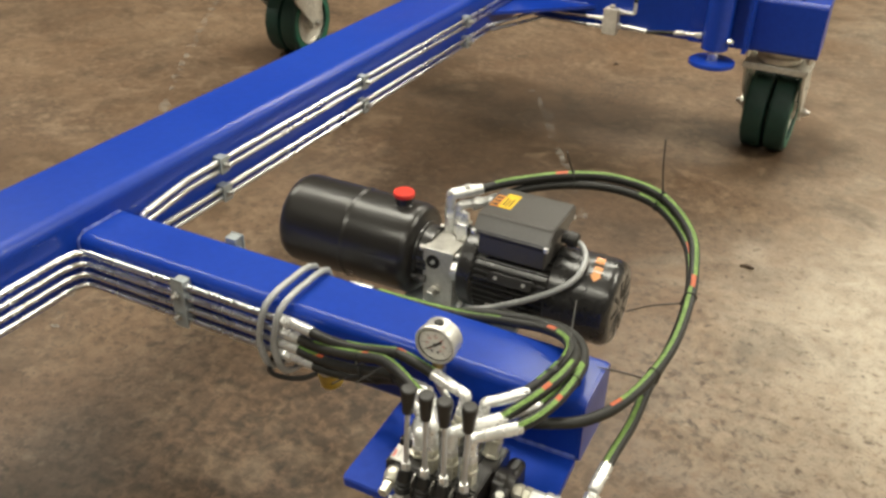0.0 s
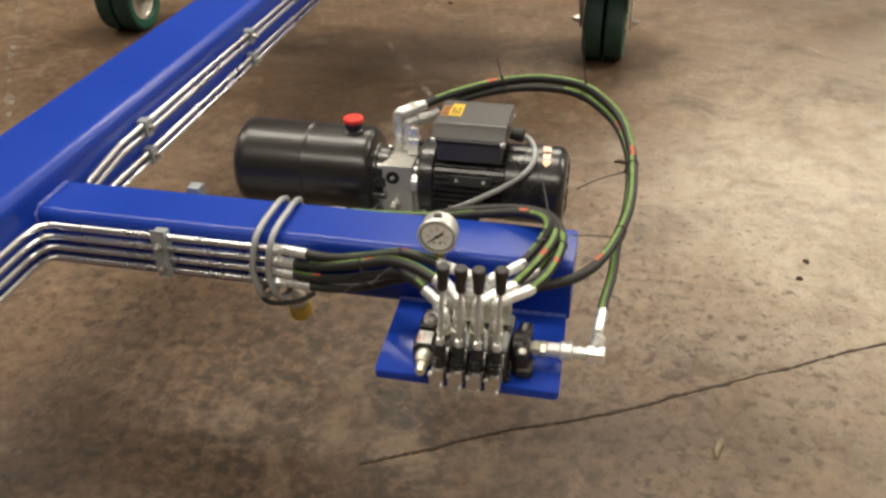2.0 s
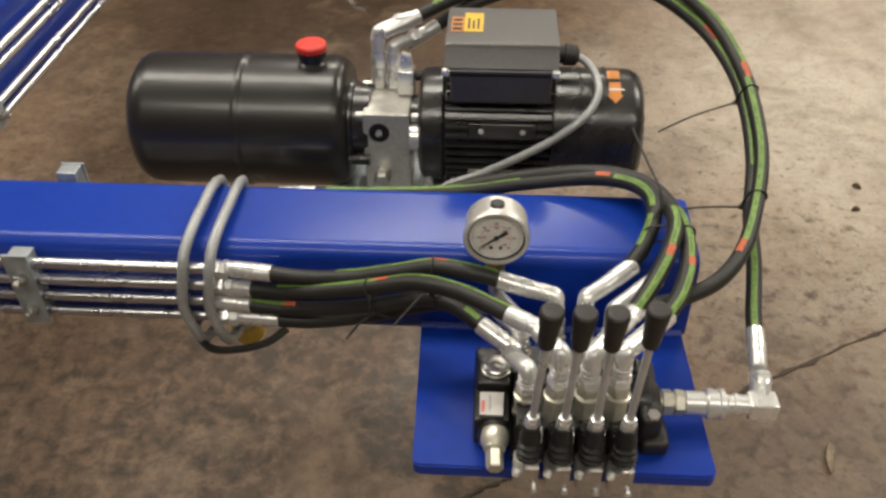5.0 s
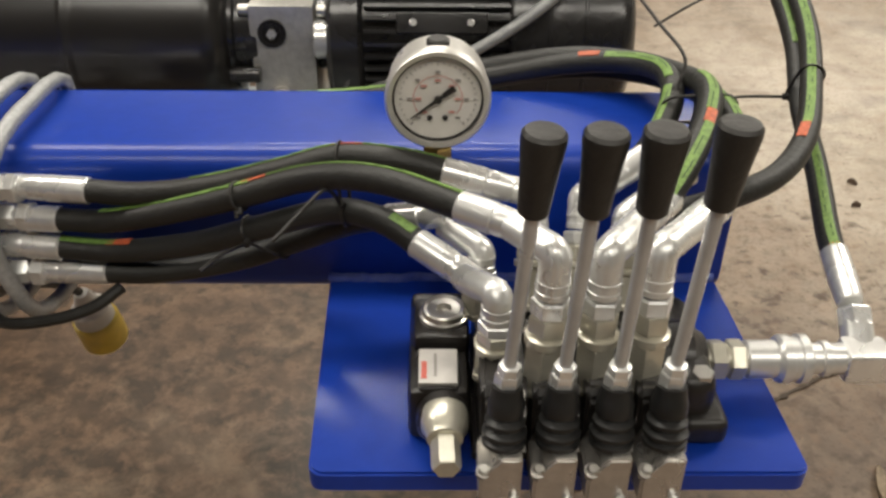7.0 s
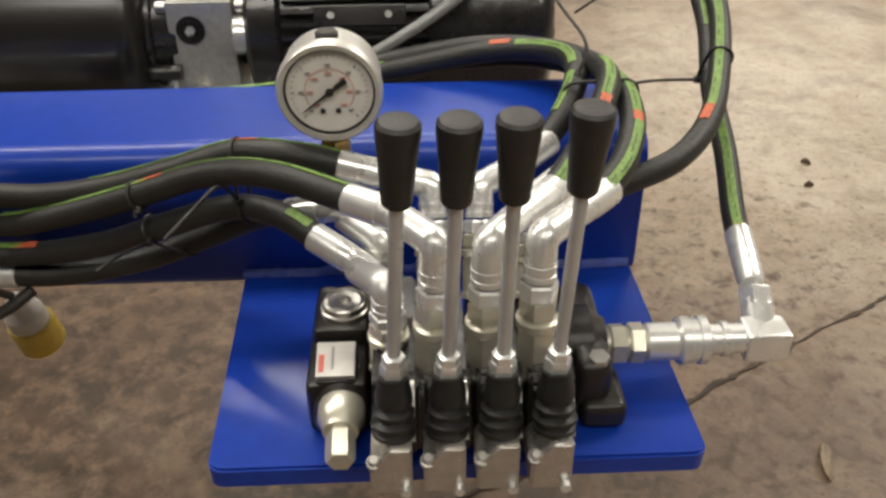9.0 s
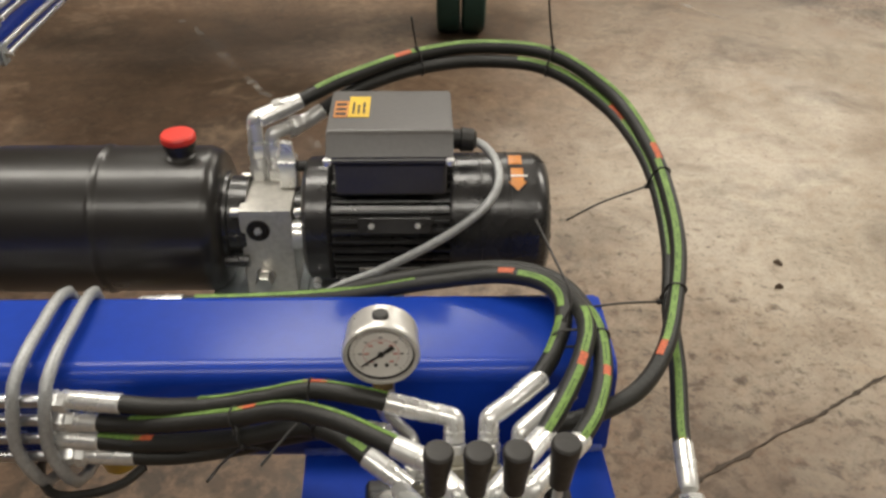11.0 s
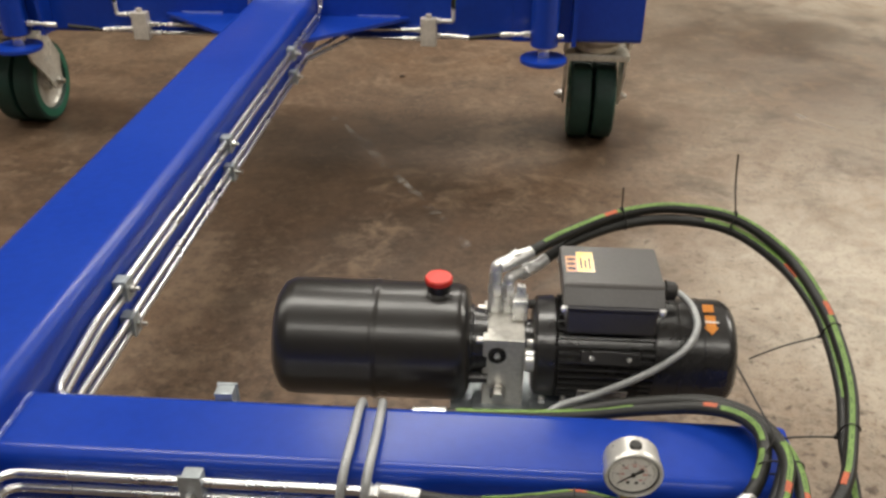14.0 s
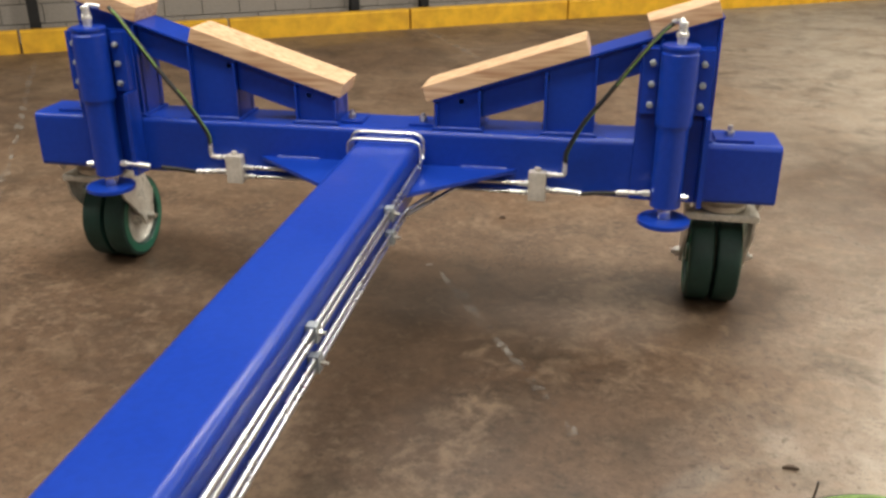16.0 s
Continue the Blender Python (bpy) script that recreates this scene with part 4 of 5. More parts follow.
for p, arm in ((FA, (0.05, 0.024, 0.013)), (FB, (0.048, 0.04, 0.004))):
    bm = B()
    hexnut(bm, (p.x, p.y, 0.686), (p.x, p.y, 0.705), 0.0135)
    rod(bm, (p.x, p.y, 0.705), (p.x, p.y, 0.722), 0.0115)
    hexnut(bm, (p.x, p.y, 0.722), (p.x, p.y, 0.742), 0.013, 0.3)
    rod(bm, (p.x, p.y, 0.742), (p.x, p.y, p.z - 0.01), 0.011)
    sweep(bm, filleted([(p.x, p.y, p.z - 0.03), p, p + V(arm)], 0.008), 0.0102, 14)
    hexnut(bm, p + V(arm) * 0.55, p + V(arm) * 0.8, 0.0125)
    part("hose_elbow", bm, BRIGHT, blk, "bright plated hose elbow")
# motor: flange, finned body, fan cowl
bm = lathe(B(), (-0.5118, PY, PZ), (1, 0, 0), [(0, 0.045), (0.012, 0.045), (0.013, 0.074), (0.016, 0.082), (0.021, 0.088), (0.05, 0.09), (0.055, 0.084)], 48)
part("motor_flange", bm, MOTOR, pk)
bm = lathe(B(), (-0.458, PY, PZ), (1, 0, 0), [(0, 0.078), (0.165, 0.078)], 48)
mb = part("motor_body", bm, MOTOR, pk)
fin = mesh_of("fin", box(B(), (0, -0.0018, 0.074), (0.16, 0.0018, 0.0905)), MOTOR, (0, 0, 0))
for k in range(40):
    ob = new("fin", fin)
    ob.parent = mb
    ob.matrix_basis = Matrix.Translation(V((-0.455, PY, PZ)) - BASE[pk]) @ Matrix.Rotation(2 * math.pi * k / 40, 4, "X")
bm = lathe(B(), (-0.295, PY, PZ), (1, 0, 0), [(0, 0.089), (0.006, 0.0925), (0.118, 0.0925), (0.13, 0.088), (0.138, 0.079), (0.14, 0.066)], 56)
cowl = part("fan_cowl", bm, MOTOR, pk)
bm = B()
for x in (-0.255, -0.215):
    lathe(bm, (x, PY, PZ), (1, 0, 0), [(0, 0.092), (0.001, 0.0935), (0.004, 0.0935), (0.005, 0.092)], 56)
part("cowl_rib", bm, MOTOR, cowl)
for k in range(10):
    a = radians(-60 + k * 36)
    bm = B()
    m = Matrix.Translation((-0.1555, PY, PZ)) @ Matrix.Rotation(a, 4, "X")
    box(bm, (0, -0.004, 0.02), (0.0015, 0.004, 0.065), m=m)
    part("cowl_slot", bm, INK, cowl)
# raised pad with two screws on the flank
m = Matrix.Translation((-0.37, PY, PZ)) @ Matrix.Rotation(radians(66), 4, "X")
boss = part("motor_boss", box(B(), (-0.05, -0.012, 0.084), (0.05, 0.012, 0.0945), 0.003, m=m), MOTOR, pk)
for dx in (-0.031, 0.031):
    part("screw", rod(B(), m @ V((dx, 0, 0.0945)), m @ V((dx, 0, 0.0975)), 0.0042, 10, 0.0008), BRIGHT, boss, "bright screw")
m = Matrix.Translation((-0.375, PY, PZ)) @ Matrix.Rotation(radians(90 + 28), 4, "X")
npl = part("name_plate", box(B(), (-0.045, -0.017, 0.0912), (0.04, 0.017, 0.093), m=m), LABEL, pk, "small grey metal name plate")
for k in range(4):
    part("print_bar", box(B(), (-0.038, -0.011 + k * 0.007, 0.0932), (0.02 + 0.01 * (k % 2), -0.0085 + k * 0.007, 0.0936), m=m), INK, npl)
for x in (-0.48, -0.443):
    bm = B()
    rod(bm, (x, 1.52, 0.585), (x, 1.508, 0.583), 0.0055, 12)
    part("screw", bm, BRIGHT, pk)
# terminal box
bx0, bx1, by0, by1 = -0.456, -0.292, 1.512, 1.672
bm = box(B(), (bx0 + 0.008, by0 + 0.008, 0.72), (bx1 - 0.008, by1 - 0.008, 0.771), 0.006, 3)
tb = part("terminal_box", bm, GREY_BOX, pk, "dark grey plastic terminal box")
bm = B()
prism(bm, [(by0, 0.7715), (by0, 0.78), (by0 + 0.022, 0.806), (by0 + 0.028, 0.8085), (by1 - 0.01, 0.8085), (by1, 0.8), (by1, 0.7715)], bx0, bx1,
      m=Matrix(((0, 1, 0, 0), (1, 0, 0, 0), (0, 0, 1, 0), (0, 0, 0, 1))))
bmesh.ops.bevel(bm, geom=list(bm.edges), offset=0.0025, segments=2, affect="EDGES")
part("lid", bm, GREY_BOX, tb)
for x, y in ((bx0 + 0.002, by0 - 0.001), (bx1 - 0.004, by0 - 0.001), (bx1 - 0.004, by1 - 0.004), (bx0 + 0.004, by1 - 0.004)):
    part("lid_screw", rod(B(), (x, y, 0.772), (x, y, 0.781), 0.0055, 12, 0.001), BRIGHT, tb, "bright lid screw")
part("warning_label", box(B(), (bx0 + 0.026, 1.575, 0.8088), (bx0 + 0.054, 1.64, 0.8094)), YELLOW, tb, "yellow printed label")
part("warning_label", box(B(), (bx0 + 0.007, 1.575, 0.8088), (bx0 + 0.0255, 1.625, 0.8094)), ORANGE_LABEL, tb, "orange and black printed label")
for k in range(3):
    part("print_bar", box(B(), (bx0 + 0.009, 1.58 + k * 0.015, 0.8095), (bx0 + 0.023, 1.588 + k * 0.015, 0.8098)), INK, tb)
for k in range(3):
    part("print_bar", box(B(), (bx0 + 0.031 + 0.007 * k, 1.585, 0.8095), (bx0 + 0.034 + 0.007 * k, 1.62 - 0.008 * (k % 2), 0.8098)), INK, tb)
part("cable_gland", lathe(B(), (bx1, 1.6, 0.765), (1, 0, -0.1), [(0, 0.014), (0.012, 0.014), (0.013, 0.017), (0.03, 0.016), (0.034, 0.011)], 14), KNOB, tb, "black cable gland")
# arrow label on the cowl
m = Matrix.Translation((-0.203, PY, PZ)) @ Matrix.Rotation(radians(27), 4, "X") @ Matrix.Diagonal((0.66, 0.66, 1, 1))
bm = B()
prism(bm, [(-0.012, 0.03), (0.014, 0.03), (0.014, -0.004), (0.02, -0.004), (0.001, -0.026), (-0.018, -0.004), (-0.012, -0.004)], 0.0928, 0.0945, m=m @ Matrix(((1, 0, 0, 0), (0, 0, 1, 0), (0, 1, 0, 0), (0, 0, 0, 1))))
part("arrow_label", bm, ORANGE_LABEL, cowl, "orange rotation arrow label")
part("arrow_label", box(B(), (-0.016, 0.04, 0.0928), (0.012, 0.062, 0.0945), 0.0003, m=m), ORANGE_LABEL, cowl, "orange printed label")
bm = box(B(), (-0.013, 0.008, 0.0946), (0.022, 0.0125, 0.095), m=m)
part("print_bar", bm, DIAL, cowl)
# mounting shelf from the back of the arm
bm = B()
box(bm, (-0.64, AY1 + 0.0005, 0.522), (-0.36, 1.68, 0.534), 0.001)
box(bm, (-0.64, AY1 + 0.0005, 0.534), (-0.36, AY1 + 0.009, 0.55))
part("mounting_shelf", bm, GALV, pk, "grey steel mounting bracket")
part("foot", box(B(), (-0.6, 1.53, 0.5345), (-0.5, 1.67, 0.546), 0.001), GALV, pk)

# grey flexible conduit from the terminal box down behind the arm
cpath = smooth([(-0.265, 1.6, 0.762), (-0.248, 1.595, 0.756), (-0.233, 1.575, 0.745), (-0.229, 1.545, 0.733), (-0.238, 1.523, 0.718), (-0.262, 1.503, 0.7), (-0.315, 1.488, 0.668), (-0.394, 1.483, 0.625), (-0.452, 1.48, 0.6), (-0.5, 1.455, 0.575), (-0.56, 1.43, 0.55)], 8)
single("flexible_conduit", sweep(B(), cpath, 0.0062, 12), CABLE, cpath[0], "grey braided flexible conduit leaving the motor terminal box", "cable")

# ---- lever valve bank on the plate ----
SPX = [-0.332 + 0.0347 * k for k in range(4)]
vb = thing("lever_valve", (-0.28, 1.08, 0.523), "black four-lever hydraulic valve bank on a blue plate", "control valve")
part("valve_base", box(B(), (-0.352, 1.03, 0.5235), (-0.206, 1.165, 0.5315), 0.002), CAST_BLACK, vb)
for x in SPX:
    bm = B()
    prism(bm, [(1.018, 0.532), (1.17, 0.532), (1.17, 0.574), (1.161, 0.583), (1.1, 0.586), (1.088, 0.6), (1.026, 0.6), (1.018, 0.592)], x - 0.0155, x + 0.0155, m=Matrix(((0, 1, 0, 0), (1, 0, 0, 0), (0, 0, 1, 0), (0, 0, 0, 1))))
    bmesh.ops.bevel(bm, geom=list(bm.edges), offset=0.003, segments=2, affect="EDGES")
    part("valve_section", bm, CAST_BLACK, vb, "black painted cast valve section")
# inlet section with relief valve
bm = B()
box(bm, (-0.397, 1.05, 0.5235), (-0.353, 1.172, 0.57), 0.006)
box(bm, (-0.395, 1.094, 0.562), (-0.352, 1.147, 0.584), 0.008)
box(bm, (-0.393, 1.05, 0.545), (-0.358, 1.096, 0.574), 0.009)
lathe(bm, (-0.372, 1.07, 0.551), (0, -1, 0), [(0, 0.02), (0.033, 0.019), (0.038, 0.015)], 24)
inlet = part("inlet_section", bm, CAST_BLACK, vb)
bm = B()
lathe(bm, (-0.371, 1.119, 0.5835), (0, 0, 1), [(0, 0.0185), (0.004, 0.0185), (0.005, 0.0168), (0.009, 0.0162), (0.01, 0.015), (0.0085, 0.0125), (0.009, 0.0085), (0.009, 0.0055), (0.004, 0.005)], 28)
plug = part("port_plug", bm, ZINC, inlet, "round plated port plug")
m = Matrix.Translation((-0.3755, 1.074, 0.573)) @ pose(0, 0, 0, 12, 0, 0)
tag = part("maker_plate", box(B(), (-0.014, -0.019, 0), (0.014, 0.012, 0.006), 0.001, m=m), LABEL, inlet, "small silver printed plate")
part("print_bar", box(B(), (-0.012, -0.015, 0.0062), (-0.008, 0.0, 0.0066), m=m), RED_INK, tag)
part("print_bar", box(B(), (-0.003, -0.013, 0.0062), (-0.001, 0.007, 0.0066), m=m), FAINT_INK, tag)
bm = B()
lathe(bm, (-0.371, 1.044, 0.557), (0, -1, -0.12), [(0, 0.016), (0.004, 0.017), (0.014, 0.0165), (0.019, 0.0135), (0.024, 0.0125), (0.025, 0.011)], 28)
hexnut(bm, (-0.371, 1.02, 0.554), (-0.37, 0.996, 0.551), 0.0102)
part("relief_valve", bm, YELLOW_ZINC, inlet, "plated hex relief valve")
# outlet section
bm = B()
box(bm, (-0.206, 1.052, 0.5235), (-0.176, 1.16, 0.578), 0.011, 3)
lathe(bm, (-0.208, 1.1, 0.559), (1, 0, 0), [(0, 0.03), (0.02, 0.03), (0.028, 0.022), (0.032, 0.02)], 24)
box(bm, (-0.2, 1.043, 0.5235), (-0.166, 1.09, 0.547), 0.007, 3)
outlet = part("outlet_section", bm, CAST_BLACK, vb)
bm = B()
rod(bm, (-0.187, 1.066, 0.546), (-0.187, 1.064, 0.568), 0.0085)
hexnut(bm, (-0.187, 1.064, 0.568), (-0.187, 1.063, 0.578), 0.0085)
part("bolt", bm, ZINC, outlet)
# quick coupling and elbow out of the outlet
bm = B()
rod(bm, (-0.178, 1.099, 0.559), (-0.172, 1.099, 0.559), 0.012)
hexnut(bm, (-0.172, 1.099, 0.559), (-0.159, 1.099, 0.559), 0.0158)
rod(bm, (-0.159, 1.099, 0.559), (-0.157, 1.099, 0.559), 0.012)
hexnut(bm, (-0.157, 1.099, 0.559), (-0.145, 1.099, 0.559), 0.0155, 0.25)
part("adapter", bm, YELLOW_ZINC, outlet, "yellow plated adapter")
bm = B()
lathe(bm, (-0.145, 1.099, 0.559), (1, 0, 0.01), [(0, 0.012), (0.002, 0.0145), (0.024, 0.0145), (0.0245, 0.0165), (0.027, 0.0185), (0.034, 0.0185), (0.035, 0.017), (0.04, 0.017), (0.041, 0.0188), (0.047, 0.0188), (0.049, 0.0135), (0.051, 0.0118), (0.058, 0.0118), (0.059, 0.0135), (0.064, 0.0135), (0.065, 0.0118), (0.076, 0.0118)], 28)
part("quick_coupling", bm, BRIGHT, outlet, "bright zinc plated quick coupling")
bm = B()
box(bm, (-0.07, 1.085, 0.545), (-0.035, 1.113, 0.572), 0.004)
E0, E1 = V((-0.053, 1.102, 0.557)), V((-0.05, 1.138, 0.58))
d = (E1 - E0).normalized()
rod(bm, E0, E0 + d * 0.03, 0.0125)
hexnut(bm, E0 + d * 0.024, E0 + d * 0.04, 0.0138)
part("outlet_elbow", bm, BRIGHT, outlet, "bright plated elbow")

SIDEWAYS = Matrix(((0, 1, 0, 0), (1, 0, 0, 0), (0, 0, 1, 0), (0, 0, 0, 1)))
LEVERS = [((-0.332, 1.007, 0.623), (-0.3225, 0.998, 0.797)), ((-0.2975, 1.007, 0.623), (-0.291, 0.996, 0.798)),
          ((-0.263, 1.007, 0.623), (-0.2605, 0.996, 0.799)), ((-0.228, 1.008, 0.623), (-0.2215, 1.002, 0.8))]
for x, (a, b) in zip(SPX, LEVERS):
    a, b = V(a), V(b)
    d = (b - a).normalized()
    # lever box, cut away on one side for the screw, with cheeks rising beside the boot
    x -= 0.004
    bm = B()
    prism(bm, [(x - 0.0135, 0.538), (x + 0.0137, 0.538), (x + 0.0137, 0.578), (x - 0.0005, 0.578), (x - 0.0065, 0.571), (x - 0.0065, 0.565), (x - 0.0135, 0.559)], 0.979, 1.0175)
    bmesh.ops.bevel(bm, geom=[e for e in bm.edges], offset=0.0018, segments=2, affect="EDGES")
    prism(bm, [(0.992, 0.572), (1.006, 0.594), (1.016, 0.6), (1.02, 0.6), (1.02, 0.572)], x + 0.0137, x + 0.0165, m=SIDEWAYS)
    lathe(bm, (x - 0.0105, 0.985, 0.56), (0, -0.5, 1), [(0, 0.0052), (0.006, 0.0052)], 16)
    lb = part("lever_box", bm, BOX_METAL, vb, "dull silver lever box")
    part("screw", lathe(B(), (x - 0.0105, 0.9822, 0.566), (0, -0.5, 1), [(0, 0.004), (0.003, 0.004), (0.004, 0.0028), (0.004, 0.0015)], 14), ZINC, lb)
    part("screw", rod(B(), (x + 0.0095, 0.981, 0.5425), (x + 0.0095, 0.974, 0.5425), 0.0034, 12), BRIGHT, lb)
    # pleated boot
    prof = [(0, 0.0142), (0.003, 0.0146)]
    for k in range(3):
        h = 0.0085 + k * 0.0078
        r = 0.0147 - k * 0.0013
        prof += [(h - 0.0038, r - 0.0024), (h - 0.0012, r), (h + 0.0012, r)]
    prof += [(0.0295, 0.0122), (0.033, 0.0112), (0.037, 0.0104), (0.042, 0.0098)]
    c = V((x + 0.0025, 0.997, 0.576))
    part("boot", lathe(B(), c, a - c, prof, 24), BOOT, vb, "pleated black rubber boot")
    bm = B()
    hexnut(bm, a - d * 0.008, a + d * 0.004, 0.0088)
    lathe(bm, a + d * 0.004, d, [(0, 0.0078), (0.006, 0.0074), (0.007, 0.0052)], 6)
    part("lock_nut", bm, BRIGHT, vb, "bright hex lock nut")
    lever = part("lever", rod(B(), a, b - d * 0.035, 0.0043, 14), LEVER, vb, "steel lever rod")
    n = 0.051
    part("knob", lathe(B(), b - d * n, d, [(0, 0.0078), (0.0015, 0.0088), (n * 0.5, 0.0104), (n - 0.006, 0.0124), (n - 0.002, 0.0122), (n, 0.0105), (n + 0.0008, 0.006)], 28), KNOB, lever, "tapered black plastic knob")


def crimp(name, p, q, r=0.0125, parent=None):
    """A crimped hose ferrule with its collar."""
    p, q = V(p), V(q)
    n = (q - p).length
    prof = [(0, r * 0.82), (0.002, r), (n * 0.6, r), (n * 0.62, r * 0.93), (n * 0.66, r * 0.93), (n * 0.68, r * 0.97), (n * 0.94, r * 0.9), (n, r * 0.8)]
    return part(name, lathe(B(), p, q - p, prof, 20), BRIGHT, parent, "bright crimped ferrule")


def port_stack(x, y, z0, top, out, n=0.034, parent=None):
    """Adapter, swivel nut and elbow from the valve port at z0 up to top, then out."""
    top, out = V(top), V(out)
    bm = B()
    p0 = V((x, y, z0))
    d = (top - p0)
    L = d.length
    d.normalize()
    lathe(bm, p0, d, [(0, 0.0152), (0.004, 0.0152), (0.005, 0.0138), (L * 0.36, 0.0138), (L * 0.38, 0.0105)], 6, 0.3)
    lathe(bm, p0 + d * L * 0.36, d, [(0, 0.0105), (0.002, 0.0145), (L * 0.07, 0.0145), (L * 0.09, 0.0105)], 20)
    hexnut(bm, p0 + d * L * 0.45, p0 + d * L * 0.58, 0.0132, 0.2)
    part("port_adapter", bm, YELLOW_ZINC, parent, "yellow zinc port adapter")
    bm = B()
    hexnut(bm, p0 + d * L * 0.58, p0 + d * L * 0.7, 0.0128)
    lathe(bm, p0 + d * L * 0.72, d, [(0, 0.0112), (0.004, 0.0112), (0.005, 0.0095), (0.008, 0.0095), (0.009, 0.0112), (0.0115, 0.0112), (0.012, 0.0095)], 18)
    sweep(bm, filleted([p0 + d * L * 0.75, top, out], 0.005, 4), 0.0106, 16)
    part("swivel_elbow", bm, BRIGHT, parent, "bright plated swivel elbow")


HR = 0.0102
FADED = material("faded_print", (0.07, 0.12, 0.03), 0.6, 0, 0.5, 300)
PATHS = []


def hose(points, label, stripes=(), marks=(), ends=(0, 0), r=HR, twist=0.0, group="hydraulic hoses", n=9, ref=(0, 0, 1), writing=True, stripe_half=0.36):
    """A rubber hose with printed stripes: rows of (start, end, angle); ends: ferrule lengths."""
    path = smooth(points, n)
    t = thing("hydraulic_hose", points[0], label, "hose", group)
    part("hose_body", sweep(B(), path, r, 16, ref), RUBBER, t)
    for a, b, ang in stripes:
        st = part("stripe", band(B(), path, r, ang, stripe_half, a, b, twist, ref=ref), GREEN, t, "green printed stripe")
        if writing:
            total = len(path)
            for k in range(int(a * total) + 1, int(b * total) - 1):
                if (k * k + 3 * k) % 5 < 3:
                    bm = band(B(), path, r + 0.0006, ang + (6 if k % 2 else -4), 0.05, k / total, (k + 1) / total, twist, 0.0004, ref)
                    if bm.verts:
                        part("print_bar", bm, FADED, st)
                    else:
                        bm.free()
    for a, b, ang in marks:
        part("stripe", band(B(), path, r, ang, stripe_half * 1.1, a, b, twist, ref=ref), ORANGE, t, "orange printed mark")
    if ends[0]:
        d = (path[0] - path[1]).normalized()
        crimp("ferrule", path[0] - d * 0.012, path[0] + d * ends[0], 0.0115, t)
    if ends[1]:
        d = (path[-1] - path[-2]).normalized()
        crimp("ferrule", path[-1] - d * 0.012, path[-1] + d * ends[1], 0.0115, t)
    PATHS.append(path)
    return t, path


# swivel elbows: front row, then rear row
ELB = [((-0.337, 1.064, 0.575), (-0.336, 1.06, 0.648), (-0.357, 1.099, 0.634)), ((-0.306, 1.041, 0.583), (-0.303, 1.043, 0.692), (-0.327, 1.078, 0.69)),
       ((-0.271, 1.043, 0.583), (-0.27, 1.046, 0.69), (-0.248, 1.078, 0.688)), ((-0.237, 1.043, 0.583), (-0.236, 1.05, 0.69), (-0.212, 1.078, 0.688))]
for (x, y, z), t, o in ELB:
    port_stack(x, y, z, t, o, parent=vb)
REAR = [((-0.345, 1.13, 0.578), (-0.343, 1.14, 0.63), (-0.37, 1.165, 0.637)), ((-0.303, 1.13, 0.583), (-0.302, 1.17, 0.661), (-0.322, 1.174, 0.664)),
        ((-0.268, 1.13, 0.583), (-0.266, 1.172, 0.658), (-0.244, 1.19, 0.66)), ((-0.234, 1.13, 0.583), (-0.232, 1.165, 0.645), (-0.212, 1.182, 0.65))]
for (x, y, z), t, o in REAR:
    port_stack(x, y, z, t, o, parent=vb)

# ---- hoses from the front tubes to the valve ----
LH = "black rubber hydraulic hose with green stripe joining steel tube to valve"
hose([(-0.675, TY - 0.005, 0.63), (-0.62, 1.222, 0.631), (-0.56, 1.21, 0.644), (-0.5, 1.2, 0.664), (-0.45, 1.193, 0.681), (-0.4, 1.182, 0.682), (-0.362, 1.177, 0.674)], LH,
     [(0.3, 0.66, -16), (0.72, 0.98, -24)], [(0.665, 0.715, -20)], (0.05, 0.044), stripe_half=0.26)
hose([(-0.705, TY - 0.005, 0.602), (-0.65, 1.222, 0.605), (-0.59, 1.205, 0.625), (-0.53, 1.186, 0.65), (-0.47, 1.168, 0.676), (-0.415, 1.135, 0.692), (-0.352, 1.1, 0.688)], LH,
     [(0.15, 0.53, -2), (0.58, 0.98, -20)], [(0.535, 0.575, -10)], (0.04, 0.034), stripe_half=0.27)
hose([(-0.71, TY - 0.005, 0.574), (-0.65, 1.224, 0.573), (-0.58, 1.21, 0.59), (-0.52, 1.19, 0.618), (-0.46, 1.18, 0.64), (-0.42, 1.16, 0.645), (-0.383, 1.136, 0.633)], LH,
     [(0.02, 0.16, 2), (0.88, 0.95, 8)], [(0.165, 0.21, 2)], (0.04, 0.045), writing=False)
hose([(-0.675, TY - 0.005, 0.548), (-0.62, 1.226, 0.55), (-0.55, 1.222, 0.566), (-0.49, 1.21, 0.595), (-0.44, 1.19, 0.625), (-0.405, 1.176, 0.637)], LH, (), (), (0.055, 0.04))
for z, e, n in zip(FRONT_Z, ENDS, (0.022, 0.026, 0.026, 0.03)):
    bm = B()
    hexnut(bm, (e - 0.006, TY, z), (e + n * 0.5, TY, z), 0.0125, 0.2)
    rod(bm, (e + n * 0.5, TY, z), (e + n * 0.6, TY, z), 0.0095)
    hexnut(bm, (e + n * 0.6, TY - 0.001, z), (e + n, TY - 0.002, z), 0.0135)
    single("tube_union", bm, BRIGHT, (e, TY, z), "bright plated union nut joining tube and hose", "pipe fitting", "tube unions")

# ---- hoses round the end of the arm to the back tubes ----
RH = "black rubber hydraulic hose with green stripe curving round the arm end"
